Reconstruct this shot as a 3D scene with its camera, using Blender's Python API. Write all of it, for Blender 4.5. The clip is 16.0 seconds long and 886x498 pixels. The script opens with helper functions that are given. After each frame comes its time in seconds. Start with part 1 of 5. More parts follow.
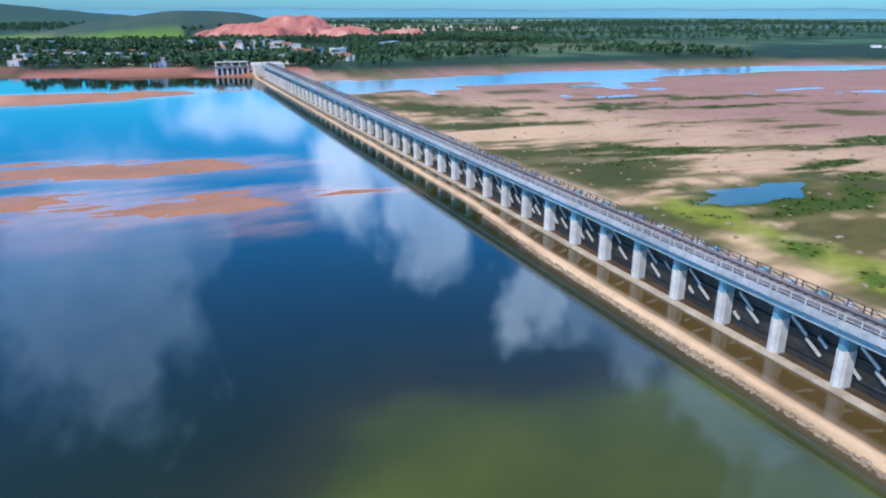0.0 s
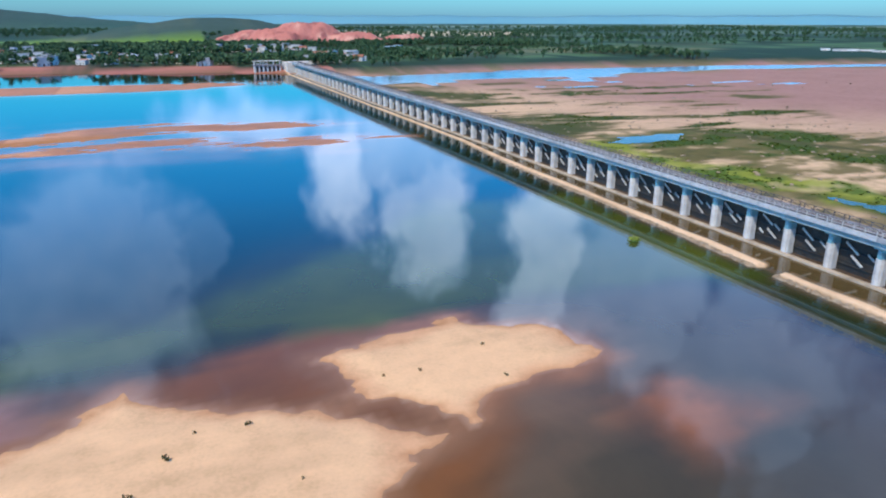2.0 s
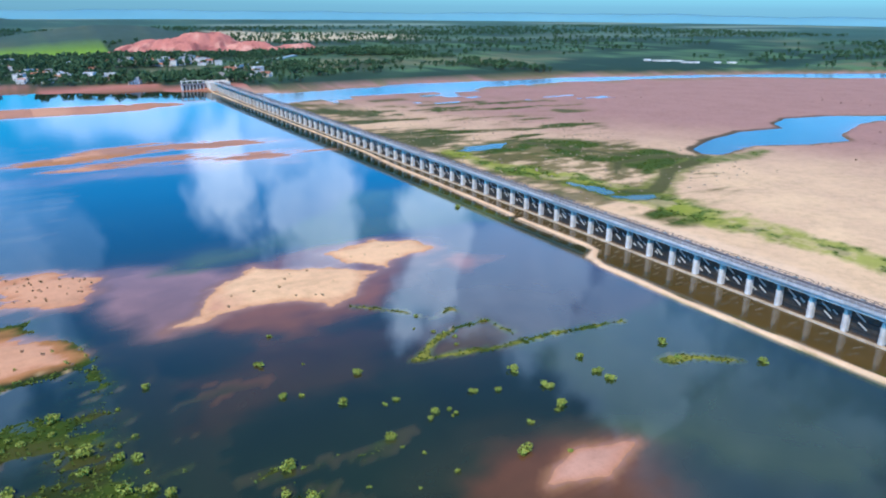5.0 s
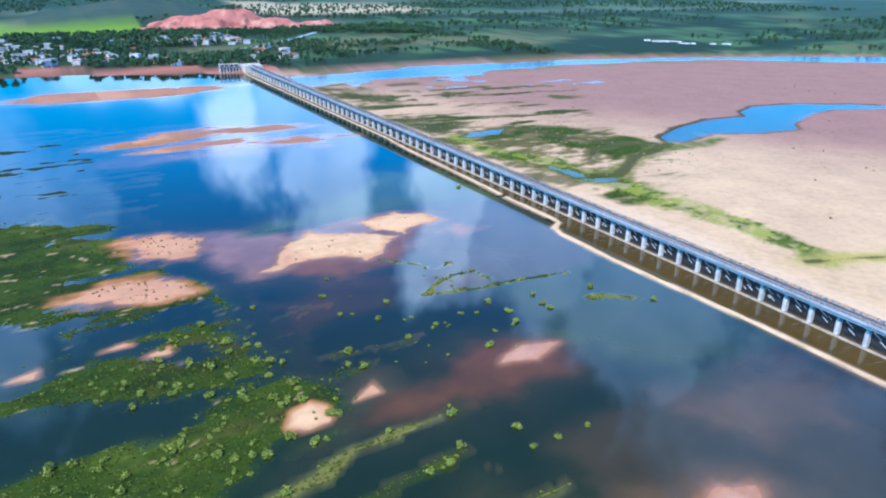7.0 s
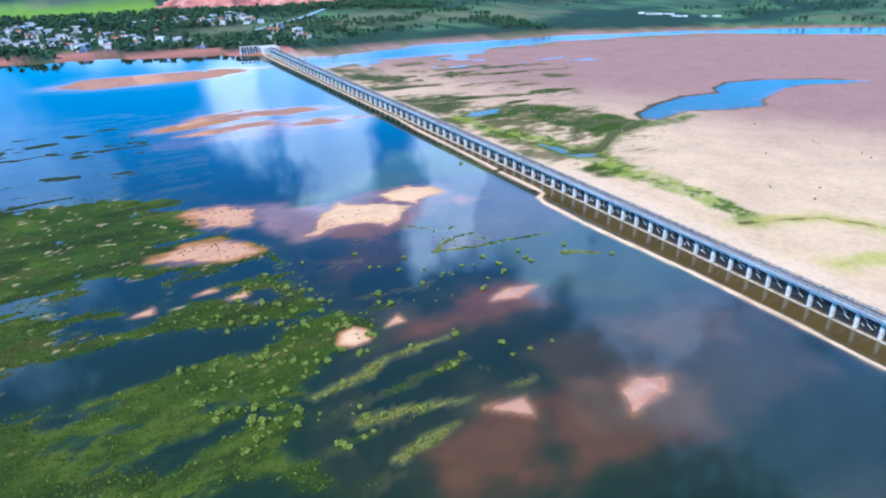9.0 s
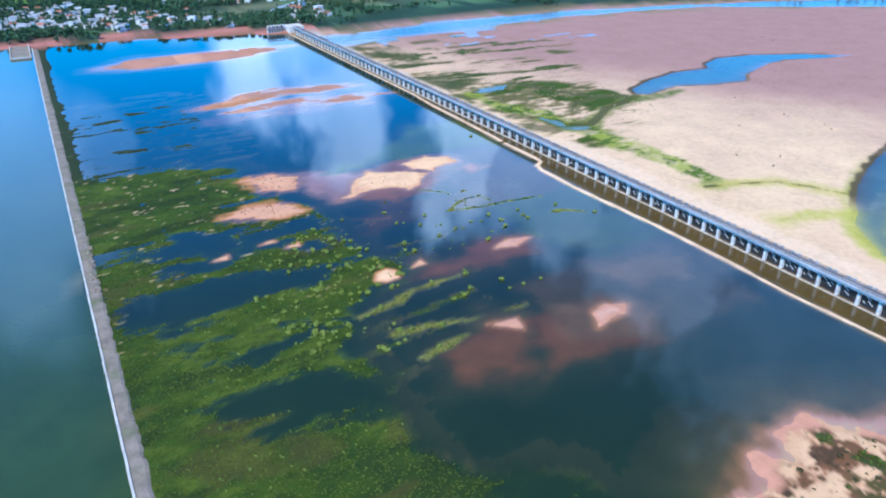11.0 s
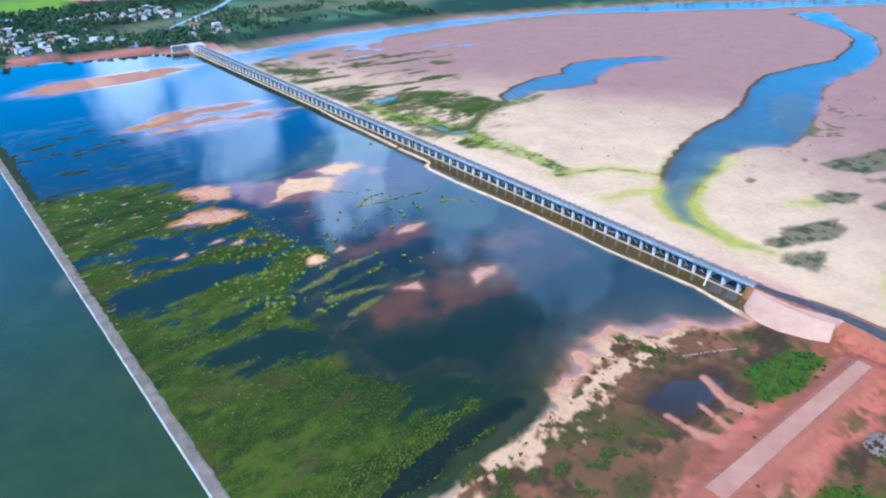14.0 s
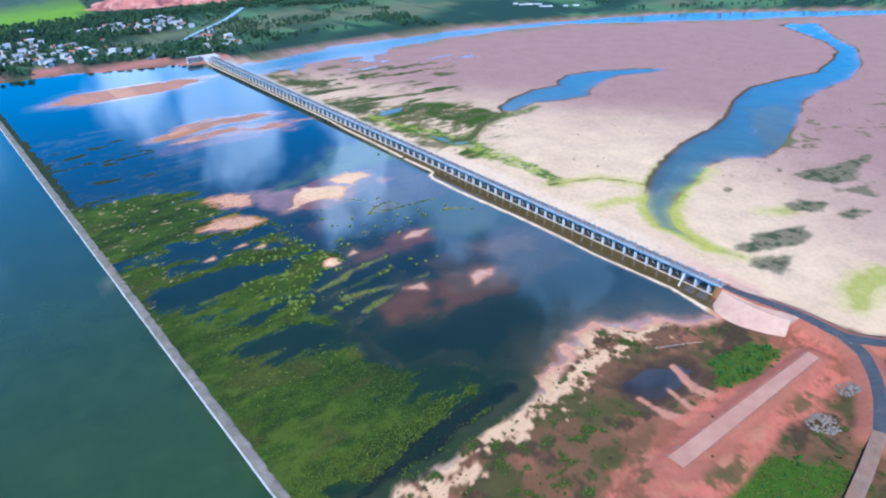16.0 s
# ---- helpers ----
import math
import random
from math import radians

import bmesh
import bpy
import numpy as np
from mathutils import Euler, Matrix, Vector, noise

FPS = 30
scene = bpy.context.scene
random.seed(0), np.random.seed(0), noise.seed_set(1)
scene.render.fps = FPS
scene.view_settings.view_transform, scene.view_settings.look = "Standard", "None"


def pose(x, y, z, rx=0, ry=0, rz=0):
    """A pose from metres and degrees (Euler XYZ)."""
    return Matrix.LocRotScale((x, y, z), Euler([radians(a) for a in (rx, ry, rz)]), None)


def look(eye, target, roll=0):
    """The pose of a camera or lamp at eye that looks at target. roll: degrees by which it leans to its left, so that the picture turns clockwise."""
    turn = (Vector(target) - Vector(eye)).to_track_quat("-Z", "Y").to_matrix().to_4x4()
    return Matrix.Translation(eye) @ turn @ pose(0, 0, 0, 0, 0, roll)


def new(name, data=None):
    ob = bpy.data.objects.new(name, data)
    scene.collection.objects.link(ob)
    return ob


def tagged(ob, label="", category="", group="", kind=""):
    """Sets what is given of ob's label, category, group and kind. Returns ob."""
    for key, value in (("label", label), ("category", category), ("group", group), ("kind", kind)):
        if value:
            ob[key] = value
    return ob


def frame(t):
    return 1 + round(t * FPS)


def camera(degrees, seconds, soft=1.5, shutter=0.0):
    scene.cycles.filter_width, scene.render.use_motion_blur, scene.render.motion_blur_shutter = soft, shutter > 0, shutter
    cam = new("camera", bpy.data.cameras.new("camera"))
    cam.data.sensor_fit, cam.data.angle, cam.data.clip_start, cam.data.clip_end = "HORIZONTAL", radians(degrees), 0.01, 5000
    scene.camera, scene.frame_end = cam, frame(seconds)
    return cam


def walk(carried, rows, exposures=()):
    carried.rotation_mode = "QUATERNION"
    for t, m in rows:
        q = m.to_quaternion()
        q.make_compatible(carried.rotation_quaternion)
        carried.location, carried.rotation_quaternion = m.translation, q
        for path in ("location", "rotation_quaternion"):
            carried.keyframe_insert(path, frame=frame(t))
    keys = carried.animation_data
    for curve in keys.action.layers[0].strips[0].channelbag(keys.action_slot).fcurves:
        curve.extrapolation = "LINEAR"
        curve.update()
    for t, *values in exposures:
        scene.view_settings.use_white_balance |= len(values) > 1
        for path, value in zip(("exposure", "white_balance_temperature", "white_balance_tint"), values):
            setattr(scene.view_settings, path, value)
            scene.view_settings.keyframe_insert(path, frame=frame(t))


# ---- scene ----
# ---------------------------------------------------------------- camera
EXPO = [(0.0, 0.12, 6250, 5), (1.5, 0.07, 6400, 5), (3.0, -0.04, 6500, 5), (4.0, 0.03, 6400, 5), (6.5, 0.32, 5650, 2), (10.0, 0.40, 5450, 2), (16.0, 0.37, 5250, 2)]
cam = camera(64.67, 16.0, soft=2.0)
walk(cam, [
    (0.0, look((-56.83, 243.53, 30.94), (-20.85, 331.04, -1.42), 0.07)),
    (0.5, look((-64.33, 226.83, 30.96), (-28.22, 314.33, -1.27), 0.17)),
    (1.0, look((-71.63, 210.16, 30.99), (-35.37, 297.70, -0.98), 0.18)),
    (1.5, look((-78.75, 193.51, 31.17), (-42.38, 281.12, -0.46), 0.19)),
    (2.0, look((-85.88, 176.78, 31.95), (-49.42, 264.37, 0.34), 0.06)),
    (2.5, look((-93.38, 159.92, 33.95), (-55.90, 247.00, 2.13), -0.04)),
    (3.0, look((-101.43, 143.16, 37.45), (-62.30, 229.65, 6.01), 0.27)),
    (3.5, look((-109.88, 127.01, 42.17), (-64.91, 210.68, 10.91), 0.92)),
    (4.0, look((-118.38, 111.88, 47.48), (-69.72, 193.44, 16.17), 0.97)),
    (4.5, look((-126.68, 97.73, 52.92), (-76.64, 178.24, 21.07), 0.77)),
    (5.0, look((-134.68, 84.24, 58.32), (-84.68, 164.39, 25.53), 0.55)),
    (5.5, look((-142.34, 71.09, 63.74), (-93.14, 151.25, 29.76), 0.39)),
    (6.0, look((-149.64, 58.05, 69.29), (-101.42, 138.26, 34.06), 0.37)),
    (6.5, look((-156.58, 45.17, 75.02), (-108.89, 125.18, 38.64), 0.59)),
    (7.0, look((-163.18, 32.85, 80.81), (-115.43, 112.36, 43.40), 0.93)),
    (7.5, look((-169.50, 21.58, 86.36), (-122.26, 100.81, 47.74), 0.76)),
    (8.0, look((-175.73, 11.15, 91.58), (-128.76, 89.97, 51.80), 0.53)),
    (8.5, look((-181.98, 1.05, 96.47), (-135.41, 79.55, 55.64), 0.36)),
    (9.0, look((-188.25, -9.09, 101.14), (-142.13, 69.11, 59.21), 0.14)),
    (9.5, look((-194.52, -19.42, 105.76), (-149.16, 58.58, 62.64), -0.07)),
    (10.0, look((-200.82, -30.03, 110.48), (-156.36, 47.83, 66.20), -0.25)),
    (10.5, look((-207.20, -40.94, 115.40), (-163.45, 36.73, 70.09), -0.40)),
    (11.0, look((-213.72, -52.07, 120.56), (-170.19, 25.26, 74.46), -0.53)),
    (11.5, look((-220.39, -63.26, 125.94), (-176.26, 13.47, 79.40), -0.63)),
    (12.0, look((-227.19, -74.28, 131.46), (-181.24, 1.31, 84.84), -0.66)),
    (12.5, look((-234.06, -84.85, 137.04), (-185.04, -11.28, 90.30), -0.59)),
    (13.0, look((-240.92, -94.68, 142.61), (-189.88, -22.56, 95.79), -0.69)),
    (13.5, look((-247.74, -103.62, 148.16), (-195.01, -32.83, 101.17), -0.70)),
    (14.0, look((-254.31, -111.61, 153.55), (-199.57, -42.41, 106.48), -0.48)),
    (14.5, look((-260.36, -118.66, 158.65), (-205.34, -49.73, 111.52), -0.44)),
    (15.0, look((-265.72, -124.87, 163.43), (-210.76, -55.87, 116.34), -0.40)),
    (15.5, look((-270.24, -130.35, 167.98), (-215.39, -61.21, 120.95), -0.39)),
    (16.0, look((-273.82, -135.15, 172.32), (-219.24, -65.85, 125.22), -0.45)),
], exposures=EXPO)

# ---------------------------------------------------------------- sky, sun
SUN_AZ, SUN_EL = 238.0, 50.0          # degrees clockwise from +y, and above the horizon


def link(nt, a, ao, b, bi):
    nt.links.new(a.outputs[ao], b.inputs[bi])


def math_node(nt, op, a, b=None, clamp=False):
    n = nt.nodes.new("ShaderNodeMath")
    n.operation, n.use_clamp = op, clamp
    for i, v in enumerate((a, b)):
        if v is None:
            continue
        if isinstance(v, (int, float)):
            n.inputs[i].default_value = v
        else:
            nt.links.new(v, n.inputs[i])
    return n.outputs[0]


def ramp_node(nt, fac, stops):
    n = nt.nodes.new("ShaderNodeValToRGB")
    while len(n.color_ramp.elements) < len(stops):
        n.color_ramp.elements.new(0.5)
    for e, (p, c) in zip(n.color_ramp.elements, stops):
        e.position = p
        e.color = (*c, 1) if len(c) == 3 else c
    nt.links.new(fac, n.inputs[0])
    return n.outputs[0]


def noise_node(nt, vec, scale, detail=4.0, rough=0.55, dist=0.0):
    n = nt.nodes.new("ShaderNodeTexNoise")
    n.inputs["Scale"].default_value = scale
    n.inputs["Detail"].default_value = detail
    n.inputs["Roughness"].default_value = rough
    n.inputs["Distortion"].default_value = dist
    if vec is not None:
        nt.links.new(vec, n.inputs["Vector"])
    return n.outputs["Fac"]


def mix_node(nt, fac, a, b, kind="MIX"):
    n = nt.nodes.new("ShaderNodeMix")
    n.data_type, n.blend_type = "RGBA", kind
    for i, v in ((0, fac), (6, a), (7, b)):
        if isinstance(v, (int, float)):
            n.inputs[i].default_value = v
        elif isinstance(v, tuple):
            n.inputs[i].default_value = (*v, 1)
        else:
            nt.links.new(v, n.inputs[i])
    return n.outputs[2]


SKY_STRENGTH = 0.15
CLOUD_RADIANCE = 38.0


def build_world():
    w = bpy.data.worlds.new("sky")
    w.use_nodes = True
    scene.world = w
    nt = w.node_tree
    nt.nodes.clear()
    sky = nt.nodes.new("ShaderNodeTexSky")
    sky.sky_type = "NISHITA"
    sky.sun_disc = False
    sky.sun_elevation = radians(SUN_EL)
    sky.sun_rotation = radians(SUN_AZ)
    sky.air_density, sky.dust_density, sky.ozone_density = 1.0, 0.6, 3.0
    hsv = nt.nodes.new("ShaderNodeHueSaturation")
    hsv.inputs["Saturation"].default_value = 1.15
    hsv.inputs["Value"].default_value = 1.0
    link(nt, sky, 0, hsv, "Color")
    # cumulus clouds, laid out by azimuth and elevation
    tc = nt.nodes.new("ShaderNodeTexCoord")
    sep = nt.nodes.new("ShaderNodeSeparateXYZ")
    link(nt, tc, "Generated", sep, 0)
    az = math_node(nt, "MULTIPLY", math_node(nt, "ARCTAN2", sep.outputs[0], sep.outputs[1]), 57.2958)
    el = math_node(nt, "MULTIPLY", math_node(nt, "ARCSINE", sep.outputs[2]), 57.2958)
    comb = nt.nodes.new("ShaderNodeCombineXYZ")
    nt.links.new(az, comb.inputs[0])
    nt.links.new(el, comb.inputs[1])
    edge = math_node(nt, "SUBTRACT", noise_node(nt, comb.outputs[0], 0.20, 8.0, 0.60, 0.3), 0.5)
    billow = nt.nodes.new("ShaderNodeTexNoise")
    billow.inputs["Scale"].default_value = 0.13
    billow.inputs["Detail"].default_value = 4.0
    nt.links.new(comb.outputs[0], billow.inputs["Vector"])
    split = nt.nodes.new("ShaderNodeSeparateColor")
    nt.links.new(billow.outputs["Color"], split.inputs[0])
    waz = math_node(nt, "ADD", az, math_node(nt, "MULTIPLY", math_node(nt, "SUBTRACT", split.outputs[0], 0.5), 8.0))
    wel = math_node(nt, "ADD", el, math_node(nt, "MULTIPLY", math_node(nt, "SUBTRACT", split.outputs[1], 0.5), 8.0))
    far = noise_node(nt, comb.outputs[0], 0.03, 3.0, 0.5)
    # loose cumulus all round, thinning upwards
    total = math_node(nt, "MULTIPLY", math_node(nt, "SUBTRACT", math_node(nt, "ADD", far, math_node(nt, "MULTIPLY", edge, 0.4)), 0.56), 5.0)
    total = math_node(nt, "SUBTRACT", total, math_node(nt, "DIVIDE", math_node(nt, "SUBTRACT", el, 23.0), 6.0, True))
    total = math_node(nt, "SUBTRACT", total, math_node(nt, "MULTIPLY", math_node(nt, "DIVIDE", math_node(nt, "SUBTRACT", 80.0, math_node(nt, "ABSOLUTE", az)), 14.0, True), 4.0))
    for a0, e0, ra, re, cap, sharp in CLOUDS:
        da = math_node(nt, "DIVIDE", math_node(nt, "SUBTRACT", waz, a0), ra)
        de = math_node(nt, "DIVIDE", math_node(nt, "SUBTRACT", wel, e0), re)
        r2 = math_node(nt, "ADD", math_node(nt, "MULTIPLY", da, da), math_node(nt, "MULTIPLY", de, de))
        lobe = math_node(nt, "ADD", math_node(nt, "SUBTRACT", 1.0, math_node(nt, "SQRT", r2)), math_node(nt, "MULTIPLY", edge, 1.3))
        lobe = math_node(nt, "MINIMUM", math_node(nt, "MULTIPLY", lobe, sharp), cap)
        total = math_node(nt, "MAXIMUM", total, lobe)
    low = math_node(nt, "DIVIDE", math_node(nt, "SUBTRACT", el, 2.5), 1.5, True)
    dens = math_node(nt, "MULTIPLY", math_node(nt, "MULTIPLY", total, low, True), math_node(nt, "ADD", math_node(nt, "MULTIPLY", edge, 0.9), 1.0), True)
    mask = ramp_node(nt, dens, [(0.0, (0, 0, 0)), (0.5, (0.55, 0.55, 0.55)), (1.0, (1, 1, 1))])
    n3 = noise_node(nt, comb.outputs[0], 0.35, 6.0, 0.6)
    body = ramp_node(nt, math_node(nt, "ADD", math_node(nt, "MULTIPLY", dens, 0.6), math_node(nt, "MULTIPLY", n3, 0.4)), [(0.25, (0.28, 0.52, 1.0)), (0.8, (0.63, 0.80, 1.18))])
    bright = mix_node(nt, 1.0, body, (CLOUD_RADIANCE * 0.5,) * 3, "MULTIPLY")
    tint = ramp_node(nt, math_node(nt, "DIVIDE", el, 90.0, True), [(0.0, (0.30, 0.66, 1.15)), (0.02, (0.30, 0.76, 1.2)), (0.06, (0.16, 1.25, 1.85)), (0.15, (0.11, 1.42, 2.35)), (0.22, (0.09, 0.98, 1.80)), (0.28, (0.10, 0.70, 1.48)), (0.36, (0.12, 0.38, 0.92)), (0.48, (0.15, 0.33, 0.62)), (0.62, (0.40, 0.43, 0.48)), (1.0, (0.70, 0.64, 0.56))])
    blue = mix_node(nt, 1.0, hsv.outputs[0], tint, "MULTIPLY")
    out = mix_node(nt, mask, blue, bright)
    bg = nt.nodes.new("ShaderNodeBackground")
    bg.inputs["Strength"].default_value = SKY_STRENGTH
    nt.links.new(out, bg.inputs["Color"])
    o = nt.nodes.new("ShaderNodeOutputWorld")
    link(nt, bg, 0, o, 0)


# azimuth, elevation, half widths, thickness and sharpness of the clouds that the still pool mirrors
CLOUDS = [(14.2, 13.0, 3.8, 7.4, 0.82, 1.7), (20.0, 10.0, 7.0, 4.5, 0.50, 1.2), (21.3, 15.5, 4.6, 7.8, 0.66, 1.6), (30.8, 19.5, 4.2, 8.0, 0.72, 1.9),
          (38.5, 20.5, 8.5, 7.5, 0.42, 1.3), (48.0, 26.0, 9.0, 7.2, 0.34, 1.1), (-5.5, 19.5, 9.5, 12.5, 0.33, 0.9), (2.6, 17.5, 2.2, 3.6, 0.20, 0.8),
          (6.0, 7.5, 6.0, 2.4, 0.6, 1.2), (48.0, 5.5, 24.0, 3.5, 0.45, 1.0), (61.0, 33.0, 13.0, 9.0, 0.20, 0.7)]
build_world()

sun_data = bpy.data.lights.new("sun", "SUN")
sun_data.energy, sun_data.angle, sun_data.color = 4.0, radians(0.6), (1.0, 0.86, 0.70)
sun = new("sun", sun_data)
_a, _e = radians(SUN_AZ), radians(SUN_EL)
SUN_DIR = Vector((math.sin(_a) * math.cos(_e), math.cos(_a) * math.cos(_e), math.sin(_e)))
sun.matrix_world = look(tuple(SUN_DIR * 300), (0, 0, 0))


# ---------------------------------------------------------------- materials
def material(name):
    m = bpy.data.materials.new(name)
    m.use_nodes = True
    nt = m.node_tree
    return m, nt, nt.nodes["Principled BSDF"]


def coords(nt):
    return nt.nodes.new("ShaderNodeTexCoord").outputs["Object"]


def bump_to(nt, bsdf, height, strength=0.3, distance=0.1):
    b = nt.nodes.new("ShaderNodeBump")
    b.inputs["Strength"].default_value = strength
    b.inputs["Distance"].default_value = distance
    nt.links.new(height, b.inputs["Height"])
    nt.links.new(b.outputs[0], bsdf.inputs["Normal"])


def surface(name, dark, light, rough=0.8, scale=1.2, fine=9.0, bump=0.3, metal=0.0, vary=0.0, stain=None):
    """A weathered surface: two tones mixed by coarse and fine noise, optional stains, per-object variation."""
    m, nt, bsdf = material(name)
    c = coords(nt)
    n1, n2 = noise_node(nt, c, scale, 5), noise_node(nt, c, fine, 3)
    f = math_node(nt, "ADD", math_node(nt, "MULTIPLY", n1, 0.7), math_node(nt, "MULTIPLY", n2, 0.3))
    f = ramp_node(nt, f, [(0.35, (0, 0, 0)), (0.65, (1, 1, 1))])
    col = mix_node(nt, f, dark, light)
    if stain:
        s = ramp_node(nt, noise_node(nt, c, scale * 0.45, 6, 0.7), [(0.5, (0, 0, 0)), (0.7, (1, 1, 1))])
        col = mix_node(nt, s, col, stain)
    if vary:
        oi = nt.nodes.new("ShaderNodeObjectInfo")
        k = math_node(nt, "ADD", math_node(nt, "MULTIPLY", oi.outputs["Random"], 2 * vary), 1 - vary)
        comb = nt.nodes.new("ShaderNodeCombineColor")
        for i in range(3):
            nt.links.new(k, comb.inputs[i])
        col = mix_node(nt, 1.0, col, comb.outputs[0], "MULTIPLY")
    nt.links.new(col, bsdf.inputs["Base Color"])
    bsdf.inputs["Roughness"].default_value = rough
    bsdf.inputs["Metallic"].default_value = metal
    bump_to(nt, bsdf, n2, bump, 0.05)
    return m


def soil_material():
    m, nt, bsdf = material("soil")
    at = nt.nodes.new("ShaderNodeAttribute")
    at.attribute_name = "soil"
    c = coords(nt)
    big, mid, fine = noise_node(nt, c, 0.05, 6, 0.6), noise_node(nt, c, 0.4, 5, 0.65), noise_node(nt, c, 3.0, 3)
    f = math_node(nt, "ADD", math_node(nt, "MULTIPLY", big, 0.35), math_node(nt, "ADD", math_node(nt, "MULTIPLY", mid, 0.4), math_node(nt, "MULTIPLY", fine, 0.25)))
    tone = ramp_node(nt, f, [(0.30, (0.78, 0.72, 0.62)), (0.5, (1.05, 0.98, 0.88)), (0.70, (1.20, 1.12, 1.01))])
    col = mix_node(nt, 1.0, at.outputs["Color"], tone, "MULTIPLY")
    nt.links.new(col, bsdf.inputs["Base Color"])
    bsdf.inputs["Roughness"].default_value = 0.92
    bsdf.inputs["Specular IOR Level"].default_value = 0.15
    bump_to(nt, bsdf, mid, 0.25, 0.12)
    return m


def water_material(name, gloss_ior=1.5, ruffle=0.095):
    """Still silty water: its body colour follows silt, weed and depth, its surface mirrors the sky by Fresnel."""
    m = bpy.data.materials.new(name)
    m.use_nodes = True
    nt = m.node_tree
    nt.nodes.clear()
    at = nt.nodes.new("ShaderNodeAttribute")
    at.attribute_name = "silt"
    c = nt.nodes.new("ShaderNodeTexCoord").outputs["Object"]
    tone = ramp_node(nt, noise_node(nt, c, 0.06, 6, 0.65, 0.6), [(0.3, (0.86, 0.88, 0.9)), (0.7, (1.14, 1.11, 1.08))])
    dif = nt.nodes.new("ShaderNodeBsdfDiffuse")
    nt.links.new(mix_node(nt, 1.0, at.outputs["Color"], tone, "MULTIPLY"), dif.inputs[0])
    gl = nt.nodes.new("ShaderNodeBsdfGlossy")
    # wind ruffles the open water, sheltered water lies smooth
    nt.links.new(math_node(nt, "MULTIPLY", at.outputs["Alpha"], ruffle), gl.inputs["Roughness"])
    b = nt.nodes.new("ShaderNodeBump")
    b.inputs["Strength"].default_value = 0.06
    b.inputs["Distance"].default_value = 0.02
    nt.links.new(noise_node(nt, c, 0.9, 3), b.inputs["Height"])
    link(nt, b, 0, gl, "Normal")
    fr = nt.nodes.new("ShaderNodeFresnel")
    fr.inputs["IOR"].default_value = gloss_ior
    mix = nt.nodes.new("ShaderNodeMixShader")
    link(nt, fr, 0, mix, 0)
    link(nt, dif, 0, mix, 1)
    link(nt, gl, 0, mix, 2)
    o = nt.nodes.new("ShaderNodeOutputMaterial")
    link(nt, mix, 0, o, 0)
    return m


def leaf_material(name, dark, light, rough=0.7):
    """Foliage whose tufts differ from one another."""
    m, nt, bsdf = material(name)
    g = nt.nodes.new("ShaderNodeNewGeometry")
    oi = nt.nodes.new("ShaderNodeObjectInfo")
    k = math_node(nt, "FRACT", math_node(nt, "ADD", g.outputs["Random Per Island"], oi.outputs["Random"]))
    n = noise_node(nt, coords(nt), 0.05, 3)
    f = math_node(nt, "ADD", math_node(nt, "MULTIPLY", k, 0.6), math_node(nt, "MULTIPLY", n, 0.5), True)
    nt.links.new(mix_node(nt, f, dark, light), bsdf.inputs["Base Color"])
    bsdf.inputs["Roughness"].default_value = rough
    bsdf.inputs["Specular IOR Level"].default_value = 0.2
    return m


M_SOIL = soil_material()
M_POOL = water_material("pool_water", 1.75, 0.06)
M_UPPER = water_material("upper_water", 1.9, 0.09)
M_RIVER = water_material("river_water", 1.36, 0.2)
M_CONC = surface("pale_concrete", (0.52, 0.50, 0.47), (0.72, 0.70, 0.66), 0.85, 0.6, 5, 0.2, vary=0.08, stain=(0.36, 0.33, 0.29))
M_PIER = surface("pier_concrete", (0.42, 0.42, 0.43), (0.64, 0.64, 0.64), 0.8, 0.7, 5, 0.2, vary=0.1, stain=(0.42, 0.38, 0.36))
M_BLUE = surface("blue_paint", (0.20, 0.33, 0.39), (0.36, 0.47, 0.52), 0.6, 0.8, 7, 0.1, vary=0.18, stain=(0.36, 0.44, 0.48))
M_HEAD = surface("blue_pier_paint", (0.10, 0.28, 0.38), (0.23, 0.43, 0.52), 0.6, 0.8, 7, 0.1, vary=0.18, stain=(0.34, 0.46, 0.52))
M_DECK = surface("deck_concrete", (0.17, 0.165, 0.19), (0.33, 0.315, 0.345), 0.85, 0.7, 6, 0.15, vary=0.18, stain=(0.13, 0.12, 0.14))
M_KERB = surface("kerb_concrete", (0.27, 0.31, 0.36), (0.46, 0.49, 0.53), 0.85, 0.8, 6, 0.2, vary=0.2, stain=(0.22, 0.24, 0.27))
M_STEEL = surface("dark_gate_steel", (0.025, 0.028, 0.03), (0.06, 0.06, 0.06), 0.6, 0.9, 8, 0.2, 0.3, vary=0.2, stain=(0.09, 0.06, 0.04))
M_ARM = surface("pale_steel", (0.34, 0.35, 0.35), (0.58, 0.58, 0.56), 0.55, 1.5, 8, 0.1, vary=0.1)
M_RAIL = surface("rail_paint", (0.34, 0.37, 0.38), (0.54, 0.56, 0.56), 0.6, 1.5, 8, 0.1)
M_DARK = surface("dark_rail", (0.05, 0.05, 0.06), (0.10, 0.09, 0.10), 0.6, 1.5, 8, 0.1)
M_SILL = surface("sill_stone", (0.38, 0.31, 0.24), (0.58, 0.50, 0.40), 0.85, 0.5, 4, 0.3, stain=(0.30, 0.24, 0.18))
M_STONE = surface("riprap_stone", (0.22, 0.17, 0.12), (0.46, 0.37, 0.27), 0.9, 0.8, 6, 0.5, vary=0.2)
M_GATE_FLOOR = surface("dark_brown_concrete", (0.05, 0.035, 0.025), (0.11, 0.075, 0.05), 0.6, 0.5, 4, 0.2)
